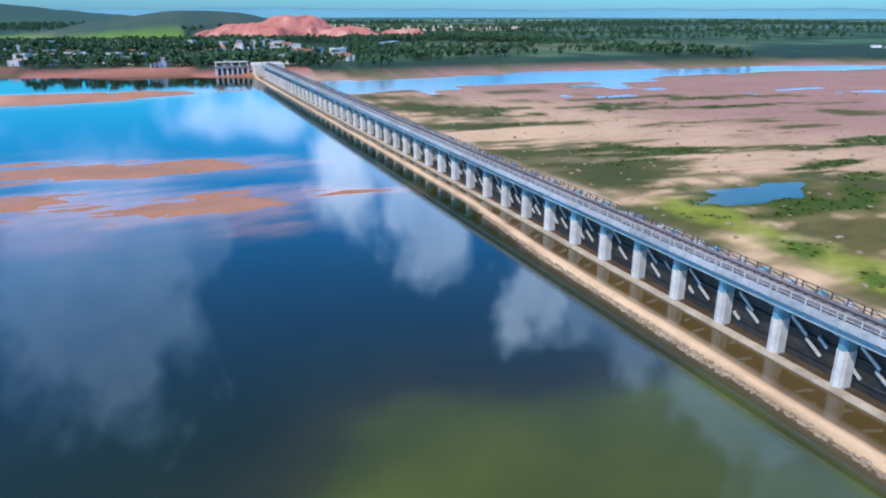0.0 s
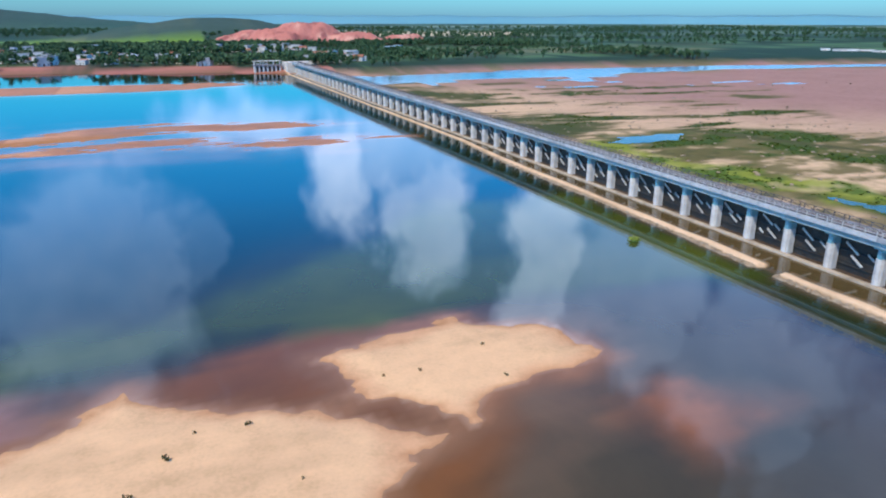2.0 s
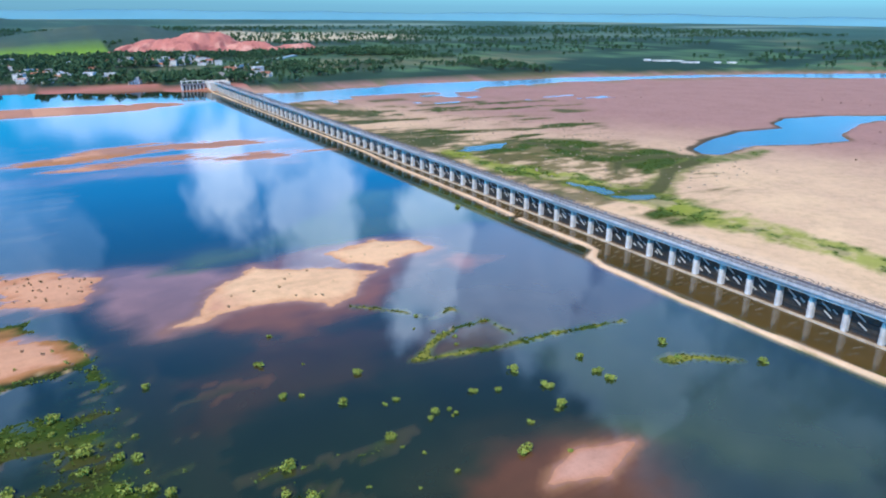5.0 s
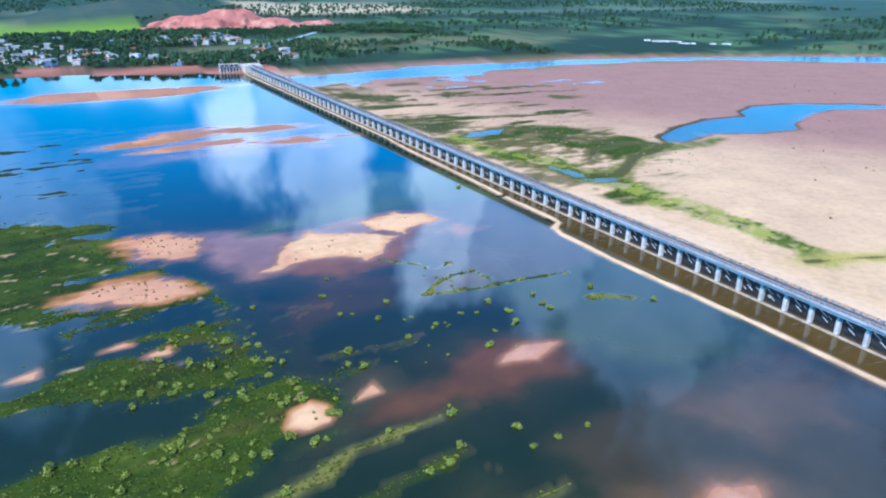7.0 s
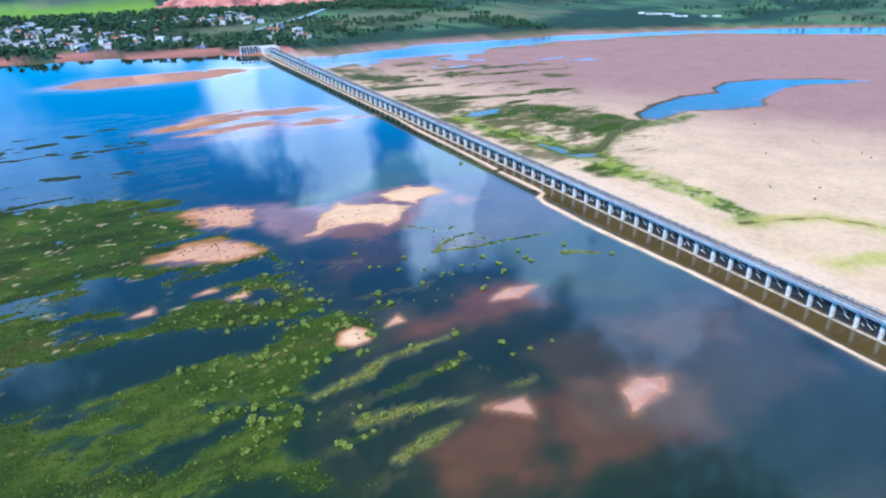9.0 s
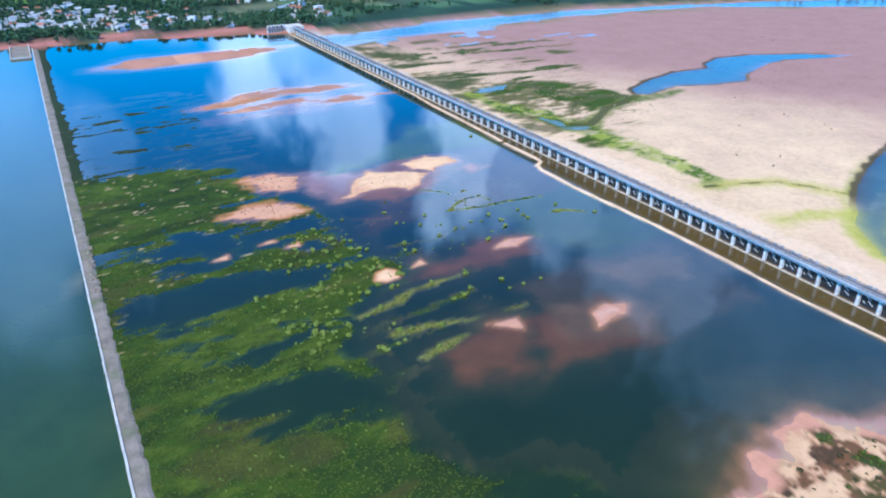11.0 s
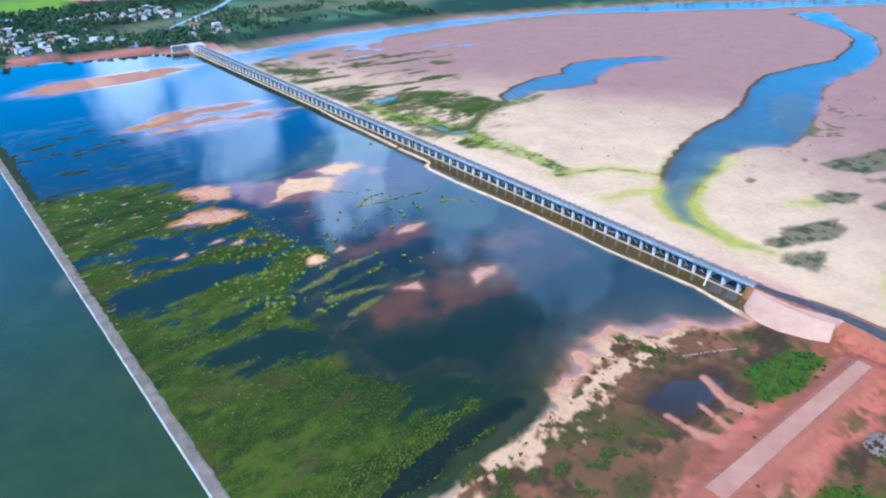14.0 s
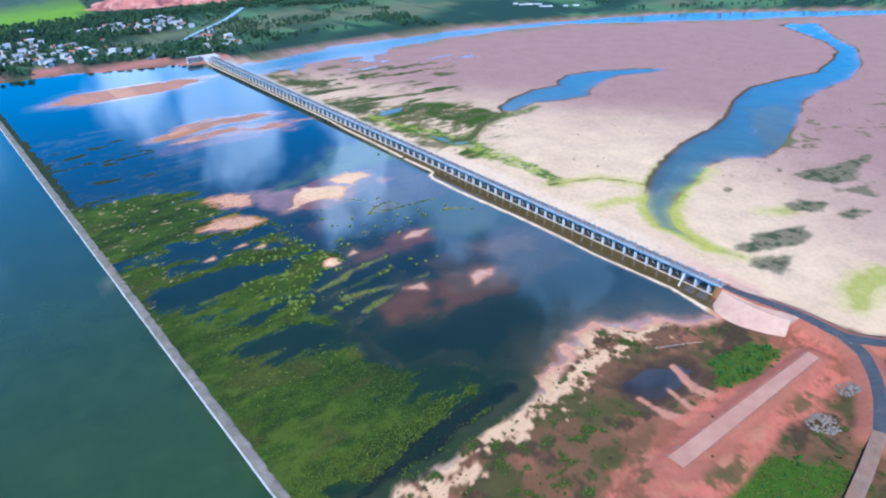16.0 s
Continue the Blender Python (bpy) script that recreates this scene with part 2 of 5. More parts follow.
M_ROAD = surface("asphalt", (0.045, 0.05, 0.058), (0.085, 0.09, 0.10), 0.85, 0.3, 5, 0.2, stain=(0.12, 0.10, 0.10))
M_RUBBLE = surface("rubble", (0.13, 0.10, 0.08), (0.31, 0.26, 0.22), 0.9, 0.8, 5, 0.4)
M_CANAL = surface("canal_lining", (0.26, 0.38, 0.44), (0.40, 0.50, 0.54), 0.5, 0.1, 1.5, 0.1, stain=(0.25, 0.36, 0.42))
M_RAMP = surface("dusty_pink_concrete", (0.44, 0.215, 0.145), (0.54, 0.30, 0.21), 0.9, 0.15, 2.5, 0.2, stain=(0.46, 0.21, 0.15))
M_PITCH = surface("pink_slope_pitching", (0.54, 0.32, 0.23), (0.66, 0.43, 0.32), 0.9, 0.2, 3, 0.25, stain=(0.52, 0.31, 0.24))
M_CREST = surface("white_crest", (0.44, 0.43, 0.41), (0.66, 0.65, 0.62), 0.8, 0.25, 4, 0.15, stain=(0.34, 0.32, 0.29))
M_VERGE = surface("grey_masonry", (0.17, 0.145, 0.115), (0.32, 0.27, 0.225), 0.9, 0.22, 2.2, 0.4, stain=(0.13, 0.15, 0.07))
M_LEAF = leaf_material("tree_leaves", (0.022, 0.060, 0.038), (0.09, 0.17, 0.075))
M_SHRUB = leaf_material("shrub_leaves", (0.11, 0.17, 0.022), (0.34, 0.40, 0.09))
M_REED = leaf_material("reed_blades", (0.036, 0.066, 0.009), (0.10, 0.138, 0.020))
M_TRACK = surface("dusty_track", (0.22, 0.135, 0.09), (0.32, 0.21, 0.15), 0.95, 0.3, 3, 0.3, stain=(0.30, 0.14, 0.09))
M_BARK = surface("bark", (0.06, 0.045, 0.03), (0.13, 0.10, 0.07), 0.9, 2, 8, 0.5)
M_WALL = surface("whitewashed_wall", (0.55, 0.55, 0.54), (0.80, 0.79, 0.77), 0.85, 0.3, 3, 0.1, vary=0.15)
M_ROOF = surface("flat_roof", (0.42, 0.42, 0.44), (0.66, 0.66, 0.68), 0.85, 0.3, 3, 0.1, vary=0.3)
M_TILE = surface("red_roof", (0.30, 0.12, 0.08), (0.42, 0.20, 0.13), 0.85, 0.5, 4, 0.2, vary=0.3)
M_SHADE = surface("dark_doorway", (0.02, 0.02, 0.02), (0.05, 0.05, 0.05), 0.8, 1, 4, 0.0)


# ---------------------------------------------------------------- mesh helpers
def mesh_from(name, verts, faces, mats, smooth=False, mat_index=None):
    me = bpy.data.meshes.new(name)
    me.from_pydata([tuple(v) for v in verts], [], [tuple(f) for f in faces])
    for m in mats:
        me.materials.append(m)
    if mat_index is not None:
        me.polygons.foreach_set("material_index", mat_index)
    if smooth:
        me.polygons.foreach_set("use_smooth", [True] * len(me.polygons))
    me.update()
    return me


def mesh_of(name, bm, mat, smooth=False):
    me = bpy.data.meshes.new(name)
    bm.to_mesh(me)
    bm.free()
    me.materials.append(mat)
    if smooth:
        me.polygons.foreach_set("use_smooth", [True] * len(me.polygons))
    return me


def part(name, data, parent, label="", at=None, kind=""):
    """Links a mesh as one object under a thing or a part."""
    ob = new(name, data)
    if parent is not None:
        ob.parent = parent
    if at is not None:
        ob.matrix_basis = at
    return tagged(ob, label, kind=kind)


def box(bm, x0, x1, y0, y1, z0, z1, bevel=0.0):
    g = bmesh.ops.create_cube(bm, size=1.0)
    bmesh.ops.scale(bm, vec=(x1 - x0, y1 - y0, z1 - z0), verts=g["verts"])
    bmesh.ops.translate(bm, vec=((x0 + x1) / 2, (y0 + y1) / 2, (z0 + z1) / 2), verts=g["verts"])
    if bevel:
        es = {e for v in g["verts"] for e in v.link_edges}
        bmesh.ops.bevel(bm, geom=list(es), offset=bevel, segments=1, affect="EDGES")


def prism(bm, outline, z0, z1):
    """An upright prism over an outline of (x, y) points, counter-clockwise."""
    lo = [bm.verts.new((x, y, z0)) for x, y in outline]
    hi = [bm.verts.new((x, y, z1)) for x, y in outline]
    n = len(outline)
    for i in range(n):
        bm.faces.new((lo[i], lo[(i + 1) % n], hi[(i + 1) % n], hi[i]))
    bm.faces.new(hi)
    bm.faces.new(lo[::-1])


def beam(bm, a, b, w, h):
    """A straight bar from a to b of that width and height."""
    a, b = Vector(a), Vector(b)
    d = (b - a).normalized()
    side = d.cross(Vector((0, 0, 1)))
    side = side.normalized() if side.length > 1e-4 else Vector((1, 0, 0))
    up = side.cross(d)
    vs = [bm.verts.new(p + side * sx * w / 2 + up * sz * h / 2) for p in (a, b) for sx, sz in ((-1, -1), (1, -1), (1, 1), (-1, 1))]
    for f in ((0, 1, 2, 3), (7, 6, 5, 4), (0, 4, 5, 1), (1, 5, 6, 2), (2, 6, 7, 3), (3, 7, 4, 0)):
        bm.faces.new([vs[i] for i in f])


# ---------------------------------------------------------------- noise and distance fields
def lattice(ix, iy, seed):
    h = (ix * np.uint32(374761393) + iy * np.uint32(668265263) + np.uint32((seed * 974711) & 0xFFFFFFFF)) & np.uint32(0x7FFFFFFF)
    h = ((h ^ (h >> np.uint32(13))) * np.uint32(1274126177)) & np.uint32(0x7FFFFFFF)
    return ((h ^ (h >> np.uint32(16))) & np.uint32(0xFFFF)).astype(np.float32) * np.float32(1 / 65535.0)


def vnoise(x, y, seed):
    gx, gy = np.floor(x), np.floor(y)
    fx, fy = (x - gx).astype(np.float32), (y - gy).astype(np.float32)
    ix, iy = gx.astype(np.int32).astype(np.uint32), gy.astype(np.int32).astype(np.uint32)
    fx, fy = fx * fx * (3 - 2 * fx), fy * fy * (3 - 2 * fy)
    one = np.uint32(1)
    a, b = lattice(ix, iy, seed), lattice(ix + one, iy, seed)
    c, d = lattice(ix, iy + one, seed), lattice(ix + one, iy + one, seed)
    a = a + (b - a) * fx
    return a + (c + (d - c) * fx - a) * fy


def fbm(x, y, size, octaves=4, seed=1, rough=0.55):
    """Fractal noise about 0, within about -1 to 1; size in metres."""
    out, amp, tot, f = 0.0, 1.0, 0.0, 1.0 / size
    for o in range(octaves):
        out = out + amp * (vnoise(x * f, y * f, seed + o * 17) * 2 - 1)
        tot += amp
        amp *= rough
        f *= 2.03
    return out / tot


def step(a, b, v):
    t = np.clip((v - a) / (b - a), 0, 1)
    return t * t * (3 - 2 * t)


def near_box(x, y, pts, margin):
    """Distance to the bounding box of pts, and which places lie within the margin of it."""
    xs, ys = [p[0] for p in pts], [p[1] for p in pts]
    gap = np.hypot(np.maximum(0, np.maximum(min(xs) - x, x - max(xs))), np.maximum(0, np.maximum(min(ys) - y, y - max(ys))))
    return gap, gap < margin


def inside(x, y, pts, margin=60.0):
    """Signed distance to a polygon, positive inside; far off it is only a bound."""
    gap, k = near_box(x, y, pts, margin)
    out = -gap
    px, py = x[k], y[k]
    d = np.full(px.shape, 1e9)
    s = np.zeros(px.shape, bool)
    for (ax, ay), (bx, by) in zip(pts, pts[1:] + pts[:1]):
        ex, ey = bx - ax, by - ay
        t = np.clip(((px - ax) * ex + (py - ay) * ey) / (ex * ex + ey * ey), 0, 1)
        d = np.minimum(d, (px - ax - t * ex) ** 2 + (py - ay - t * ey) ** 2)
        s ^= ((ay > py) != (by > py)) & (px < ex * (py - ay) / (ey if abs(ey) > 1e-9 else 1e-9) + ax)
    out[k] = np.where(s, 1, -1) * np.sqrt(d)
    return out


def along(x, y, pts, margin=60.0):
    """Distance to a polyline of (x, y, half width[, z]) points, minus the half width there, negated (positive inside); and the z there."""
    gap, k = near_box(x, y, pts, margin)
    out, level = -gap, np.zeros(x.shape)
    px, py = x[k], y[k]
    best = np.full(px.shape, -1e9)
    zed = np.zeros(px.shape)
    for p, q in zip(pts, pts[1:]):
        ex, ey = q[0] - p[0], q[1] - p[1]
        t = np.clip(((px - p[0]) * ex + (py - p[1]) * ey) / (ex * ex + ey * ey), 0, 1)
        v = p[2] + t * (q[2] - p[2]) - np.hypot(px - p[0] - t * ex, py - p[1] - t * ey)
        if len(p) > 3:
            zed = np.where(v > best, p[3] + t * (q[3] - p[3]), zed)
        best = np.maximum(best, v)
    out[k], level[k] = best, zed
    return out, level


# ---------------------------------------------------------------- the lie of the land
SAND_P, SAND_C, SAND_W = (0.36, 0.225, 0.215), (0.76, 0.53, 0.35), (0.40, 0.20, 0.09)
GRASS, GRASS_L = (0.038, 0.076, 0.010), (0.092, 0.140, 0.020)
RED, BED, PALE = (0.50, 0.165, 0.12), (0.12, 0.10, 0.045), (0.73, 0.59, 0.46)
FOREST, FIELD, FAR_HAZE = (0.022, 0.058, 0.042), (0.17, 0.34, 0.03), (0.06, 0.145, 0.135)

# sand bars of the pool: outline, height, roughness of the outline, colour
BARS = []
BARS.append(([(-116, 213), (-108, 213.5), (-103, 215), (-96, 215), (-91, 214), (-84, 209), (-78, 212), (-71, 220), (-66, 221.5), (-76, 229), (-86, 234), (-91, 239), (-94, 236), (-102, 231), (-106, 226), (-109, 217)], 0.40, 3.0, SAND_C))
BARS.append(([(-75, 240), (-70, 241), (-57, 242), (-50, 237), (-46, 229), (-52, 227), (-60, 227), (-64, 223), (-71, 229)], 0.35, 3.4, SAND_C))
BARS.append(([(-134, 384), (-106, 412), (-60, 406), (-27, 386), (-55, 388), (-76, 393), (-100, 388)], 0.16, 12.0, (0.40, 0.235, 0.19)))
BARS.append(([(-126, 378), (-90, 384), (-66, 378), (-33, 366), (-46, 357), (-84, 364), (-116, 366)], 0.16, 12.0, (0.40, 0.235, 0.19)))
BARS.append(([(-34, 362), (-26, 364.5), (-16, 361), (-26, 361)], 0.12, 1.0, (0.36, 0.20, 0.15)))
BARS.append(([(-182, 538), (-149, 560), (-61, 552), (-25, 543), (-70, 518), (-115, 516), (-144, 520)], 0.25, 7.5, (0.46, 0.25, 0.19)))
BARS.append(([(-144, 255), (-136, 257), (-125, 250), (-129, 236), (-141, 240)], 0.32, 6.5, (0.60, 0.35, 0.24)))
BARS.append(([(-165, 219), (-153, 227), (-136, 220), (-132, 210), (-145, 210)], 0.38, 5.5, (0.60, 0.35, 0.24)))
BARS.append(([(-83, 141), (-75, 145), (-66, 142), (-75, 138)], 0.22, 1.6, (0.55, 0.33, 0.27)))
BARS.append(([(-132, 141), (-129, 146), (-125, 147.5), (-122.5, 144), (-123.5, 139.5), (-128, 138.5)], 0.35, 1.0, SAND_C))
BARS.append(([(-117, 143), (-111, 147.5), (-111, 143.5)], 0.25, 0.8, SAND_C))
BARS.append(([(-85, 80), (-81, 88), (-74, 90), (-68, 87), (-72, 82), (-78, 82)], 0.25, 1.8, (0.58, 0.36, 0.30)))
BARS.append(([(-113, 99), (-103, 97.5), (-105, 92)], 0.22, 1.2, (0.58, 0.36, 0.30)))
BARS.append(([(-158, 188), (-153, 190), (-152, 188)], 0.12, 1.4, SAND_C))
BARS.append(([(-149, 181), (-145, 183), (-145, 180)], 0.12, 1.4, SAND_C))
BARS.append(([(-176, 184), (-171, 186), (-172, 183)], 0.12, 1.4, SAND_C))
# shoals just under water
SILT, ALGAE = (0.36, 0.14, 0.035), (0.13, 0.165, 0.025)
SHOALS = []
SHOALS.append(([(-112, 224), (-91, 241), (-72, 246), (-45, 240), (-40, 216), (-52, 218), (-66, 214), (-78, 206), (-106, 209)], -0.02, SILT))
SHOALS.append(([(-126, 254), (-124, 231), (-120, 212), (-110, 209), (-104, 214), (-100, 226), (-97, 238), (-107, 246), (-115, 250)], -0.07, (0.48, 0.26, 0.19)))
SHOALS.append(([(-108, 214), (-84, 209), (-80, 204), (-92, 199), (-108, 206)], -0.12, SILT))
SHOALS.append(([(-58, 246), (-22, 244), (-18, 200), (-22, 168), (-48, 164), (-66, 190), (-64, 214)], -0.62, (0.25, 0.16, 0.09)))
SHOALS.append(([(-80, 179), (-66, 186), (-60, 180), (-69, 176)], -0.25, (0.20, 0.125, 0.03)))
SHOALS.append(([(-62, 110), (-38, 110), (-26, 101), (-37, 89), (-56, 95)], -0.45, (0.17, 0.11, 0.05)))
SHOALS.append(([(-116, 190), (-84, 196), (-72, 188), (-90, 176), (-118, 178)], -0.95, (0.24, 0.11, 0.035)))
SHOALS.append(([(-52, 222), (-44, 224), (-41, 214), (-49, 213)], -0.04, (0.50, 0.20, 0.08)))
SHOALS.append(([(-150, 366), (-60, 364), (-66, 346), (-140, 350)], -0.3, (0.27, 0.14, 0.10)))
SHOALS.append(([(-118, 136), (-101, 139), (-86, 149), (-64, 143), (-74, 134), (-100, 131)], -0.22, (0.25, 0.105, 0.045)))
SHOALS.append(([(-100, 98), (-83, 96), (-62, 78), (-80, 66), (-107, 74)], -0.34, (0.25, 0.105, 0.045)))
SHOALS.append(([(-133, 92), (-110, 103), (-101, 93), (-116, 74), (-133, 80)], -0.22, (0.25, 0.105, 0.045)))
# weedy shoal, its eastern end widened to paint in a pale cloud reflection
SHOALS.append(([(-112, 244), (-72, 262), (-38, 290), (-14, 286), (-15, 240), (-58, 247)], -0.2, ALGAE))
SHOALS.append(([(-92, 112), (-24, 120), (-19, 90), (-30, 68), (-60, 64), (-92, 80)], -0.95, (0.24, 0.14, 0.07)))
SHOALS.append(([(-60, 172), (-20, 176), (-22, 120), (-50, 118), (-66, 150)], -0.75, ALGAE))
# the low sand bund that runs before the barrage
BUND = [(-9.0, 590, 0.3), (-8.4, 350, 0.3), (-10.4, 320, 0.45), (-10.9, 285, 0.6), (-11.4, 256, 0.7), (-12.4, 235, 0.75),
        (-12.0, 211, 0.75), (-12.6, 206.5, 0.6), (-17.4, 203, 0.9), (-19.2, 197, 0.8), (-19.6, 172, 0.8), (-16.9, 125, 0.6),
        (-16.6, 88, 0.5), (-17.4, 65, 0.45), (-15.0, 20, 0.45), (-19.0, -7, 1.1)]
SWAMP = [(-215, 16), (-214, 300), (-200, 294), (-147, 284), (-138, 256), (-128, 206), (-122, 164), (-120, 142), (-138, 128), (-148, 112),
         (-154, 94), (-158, 72), (-150, 50), (-128, 36), (-118, 20), (-150, 8), (-192, 4)]
PONDS = [[(-208, 166), (-195, 173), (-169, 169), (-140, 159), (-150, 147), (-183, 152), (-208, 152)], [(-190, 222), (-174, 216), (-158, 190), (-178, 180), (-190, 199)],
         [(-160, 190), (-138, 184), (-132, 170), (-150, 174)], [(-196, 107), (-171, 104), (-146, 92), (-152, 78), (-178, 84), (-198, 98)],
         [(-152, 126), (-136, 124), (-134, 112), (-150, 112)]]
SPARSE = [(-124, 200), (-104, 186), (-92, 150), (-100, 112), (-128, 84), (-152, 92), (-146, 112), (-138, 128), (-120, 146), (-126, 172)]
DARKBAND = [(-170, 66), (-150, 58), (-115, 30), (-118, 10), (-140, 8), (-164, 31), (-174, 54)]
# strips of water plants
WEEDS = [[(-81, 179, 0.2), (-72, 177.2, 0.35), (-66, 175.6, 0.35), (-58, 175.2, 0.4), (-52, 174.6, 0.45), (-45.7, 173.5, 0.45), (-38, 172.0, 0.25)],
         [(-80, 179, 0.2), (-74, 184, 0.35), (-68, 186.2, 0.4), (-61, 186, 0.35), (-59.7, 179, 0.2)],
         [(-43, 156.6, 0.8), (-39, 155.2, 0.7), (-32, 149.5, 0.3)],
         [(-146, 123, 1.2), (-131, 125, 1.3), (-124, 129, 1.1), (-105, 130, 0.7)],
         [(-140, 109, 1.5), (-127, 107, 1.3), (-112, 103.5, 1.0), (-95, 103, 0.6)], [(-138, 94, 1.2), (-121, 98, 0.9)],
         [(-81, 206, 0.2), (-73, 198, 0.3), (-70, 192, 0.4), (-64, 194, 0.3), (-62, 188, 0.2)]]
SHORE = [(-216, -4), (-187, 0), (-168, 1), (-140, 1), (-115, 7), (-88, 19), (-66, 22), (-40, 6), (-30, -5), (-14, -6), (6, -2), (10, -16), (12, -40), (22, -62), (50, -95),
         (120, -165), (400, -420), (900, -900), (900, -3000), (-216, -3000)]
MUDPOOL = [(-94, -10), (-71, -8), (-58, -14), (-58, -26), (-74, -30), (-90, -29), (-96, -20)]
FINGERS = [[(-65, -17, 0.9), (-71, -31, 2.2), (-68, -44, 3.5)], [(-91, -21, 0.9), (-92, -33, 1.8), (-84, -44, 3.5)], [(-78, -24, 0.7), (-82, -36, 1.6), (-78, -44, 2.5)]]
CHANNEL = [(-198, 5, 2.0), (-180, 8, 3.5), (-150, 14, 4.0), (-124, 13, 2.0)]
REDLAND = [(-138, -43), (-98, -36), (-42, -39), (-22, -34), (8, -22), (10, -62), (-30, -66), (-68, -64), (-101, -68), (-150, -80)]
ROAD = [(-4.6, 0.0, 1.7, 6.36), (-4.4, -8, 2.0, 6.3), (-2.2, -17, 2.3, 6.1), (0.6, -29, 2.4, 5.7), (1.0, -41, 2.6, 5.2), (-0.4, -53, 2.8, 5.0), (8, -65, 2.6, 5.0), (30, -86, 2.6, 5.0), (90, -150, 2.6, 4.5)]
BRANCH = [(-0.7, -53, 2.6, 5.0), (-5.5, -62, 2.6, 5.0), (-16.5, -71, 2.4, 4.9), (-29, -78.5, 2.4, 4.7), (-46, -85.5, 2.3, 4.4)]
TRACK = [(-45.5, -85.3, 2.2, 4.36), (-66, -90, 2.4, 3.9), (-82, -93, 2.4, 3.6), (-150, -108, 2.4, 3.0)]
CREAM = [(-44, 3), (-66, 21), (-90, 18), (-108, 14), (-131, 8), (-156, 3), (-185, 1), (-178, -10), (-150, -7), (-130, -9), (-106, -6), (-89, 2), (-65, 3), (-50, -2)]
RAMP = [(-20.5, -49.8, 2.3, 4.2), (-60, -49.5, 2.7, 3.3), (-110, -49.2, 3.1, 2.2)]
FARBANK = [(-900, 720), (-190, 652), (-130, 640), (-66, 622), (-22, 604), (40, 588), (150, 594), (310, 586), (464, 533), (627, 468), (878, 294), (1500, 40),
           (4700, -900), (4700, 4700), (-4700, 4700), (-4700, 900)]
RIVER_B = [(37, 67), (53, 87), (85, 109), (133, 129), (171, 139), (210, 143), (249, 154), (297, 177), (340, 188), (390, 184), (440, 176), (500, 190), (548, 206), (589, 240), (650, 330),
           (690, 300), (617, 242), (580, 200), (506, 163), (438, 143), (380, 142), (336, 136), (283, 112), (216, 89), (182, 84), (160, 99), (138, 100), (112, 90), (79, 82), (59, 73), (43, 56)]
TAIL = [(36, 33, 1.2), (39, 48, 2.2), (41, 64, 5)]
CREEK_A = [(116, 278), (122, 288), (150, 301), (184, 309), (213, 304), (222, 316), (246, 326), (282, 318), (316, 300), (348, 274), (317, 280), (284, 293), (262, 290), (222, 276), (207, 264), (180, 268), (154, 279), (124, 273)]
RILLS = [([(64, 343, 2.5), (76, 315, 2.5), (87, 289, 2.5), (109, 277, 3)], (0.10, 0.10, 0.045), 1), ([(41, 248, 4), (50, 243, 4), (78, 262, 4), (114, 274, 4.5)], (0.17, 0.20, 0.05), 1),
         ([(33, 144, 2.2), (40, 142, 1.8), (51, 138, 1.5), (65, 132, 1.4), (73, 120, 1.4), (80, 105, 1.6)], (0.42, 0.40, 0.10), 1), ([(32, 104, 2), (48, 100, 2), (62, 94, 2)], (0.46, 0.45, 0.12), 0),
         ([(56, 70, 2.5), (70, 79, 4), (93, 90, 4.5), (132, 98, 3)], (0.33, 0.42, 0.04), 0), ([(38, -42, 3), (52, -36, 6), (78, -35, 5)], (0.36, 0.38, 0.09), 0),
         ([(44, 62, 1.5), (38, 46, 1.5), (36, 31, 1.2), (40, 16, 0.8)], (0.30, 0.32, 0.09), 1), ([(100, 38, 2), (112, 30, 3)], (0.36, 0.37, 0.12), 0), ([(108, 268, 3), (126, 266, 4), (150, 270, 2.5)], (0.10, 0.16, 0.03), 0),
         ([(58, 270, 2), (72, 283, 2.5), (92, 284, 2.5), (110, 279, 2)], (0.11, 0.12, 0.04), 1)]
DUSKY = [[(165, 57), (186, 53), (219, 46), (242, 42), (189, 25), (171, 34)], [(109, 31), (133, 37), (141, 19), (118, 17)], [(45, 22), (78, 28), (100, 14), (79, 4), (51, 14)],
         [(34, 9), (50, 10.5), (63, 1), (46, -8), (35, -3)], [(126, 12), (151, 12), (145, 0), (127, -1)], [(165, 26), (192, 19), (170, 5)], [(210, 20), (250, 26), (262, 12), (225, 8)]]
BEND = [(275, 160), (322, 148), (290, 112), (215, 84), (205, 96), (228, 120)]
FAR_RIVER = [(20, 552, 26), (130, 558, 30), (270, 560, 22), (450, 518, 14), (630, 426, 38), (848, 280, 15), (1300, 60, 15), (4600, -1200, 40)]
POOLS_D = [[(33, 268), (37, 258), (37, 247), (32, 250)], [(33, 246), (46, 241), (45, 236), (35, 240)],
           [(30, 336), (47, 342), (60, 341), (50, 334), (36, 332)], [(36, 345), (52, 336), (50, 331), (37, 340)]]
GREEN_D = [(26, 335, 4), (27, 303, 5), (31, 285, 6), (38, 268, 7), (42, 234, 7), (42, 210, 7), (44, 190, 6), (43, 165, 5), (40, 146, 4)]
GRASSY = [(21, 345), (45, 352), (84, 338), (114, 294), (108, 272), (78, 262), (52, 242), (38, 205), (25, 215)]
MOTTLE = [(26, 300), (17, 400), (12, 480), (14, 580), (70, 566), (150, 500), (190, 440), (125, 350), (108, 290), (92, 262), (72, 236), (40, 230)]
HILLS = [(0, 1180, 190, 120, 27.0), (-560, 2300, 500, 260, 60.0), (-1150, 2500, 620, 260, 105.0)]


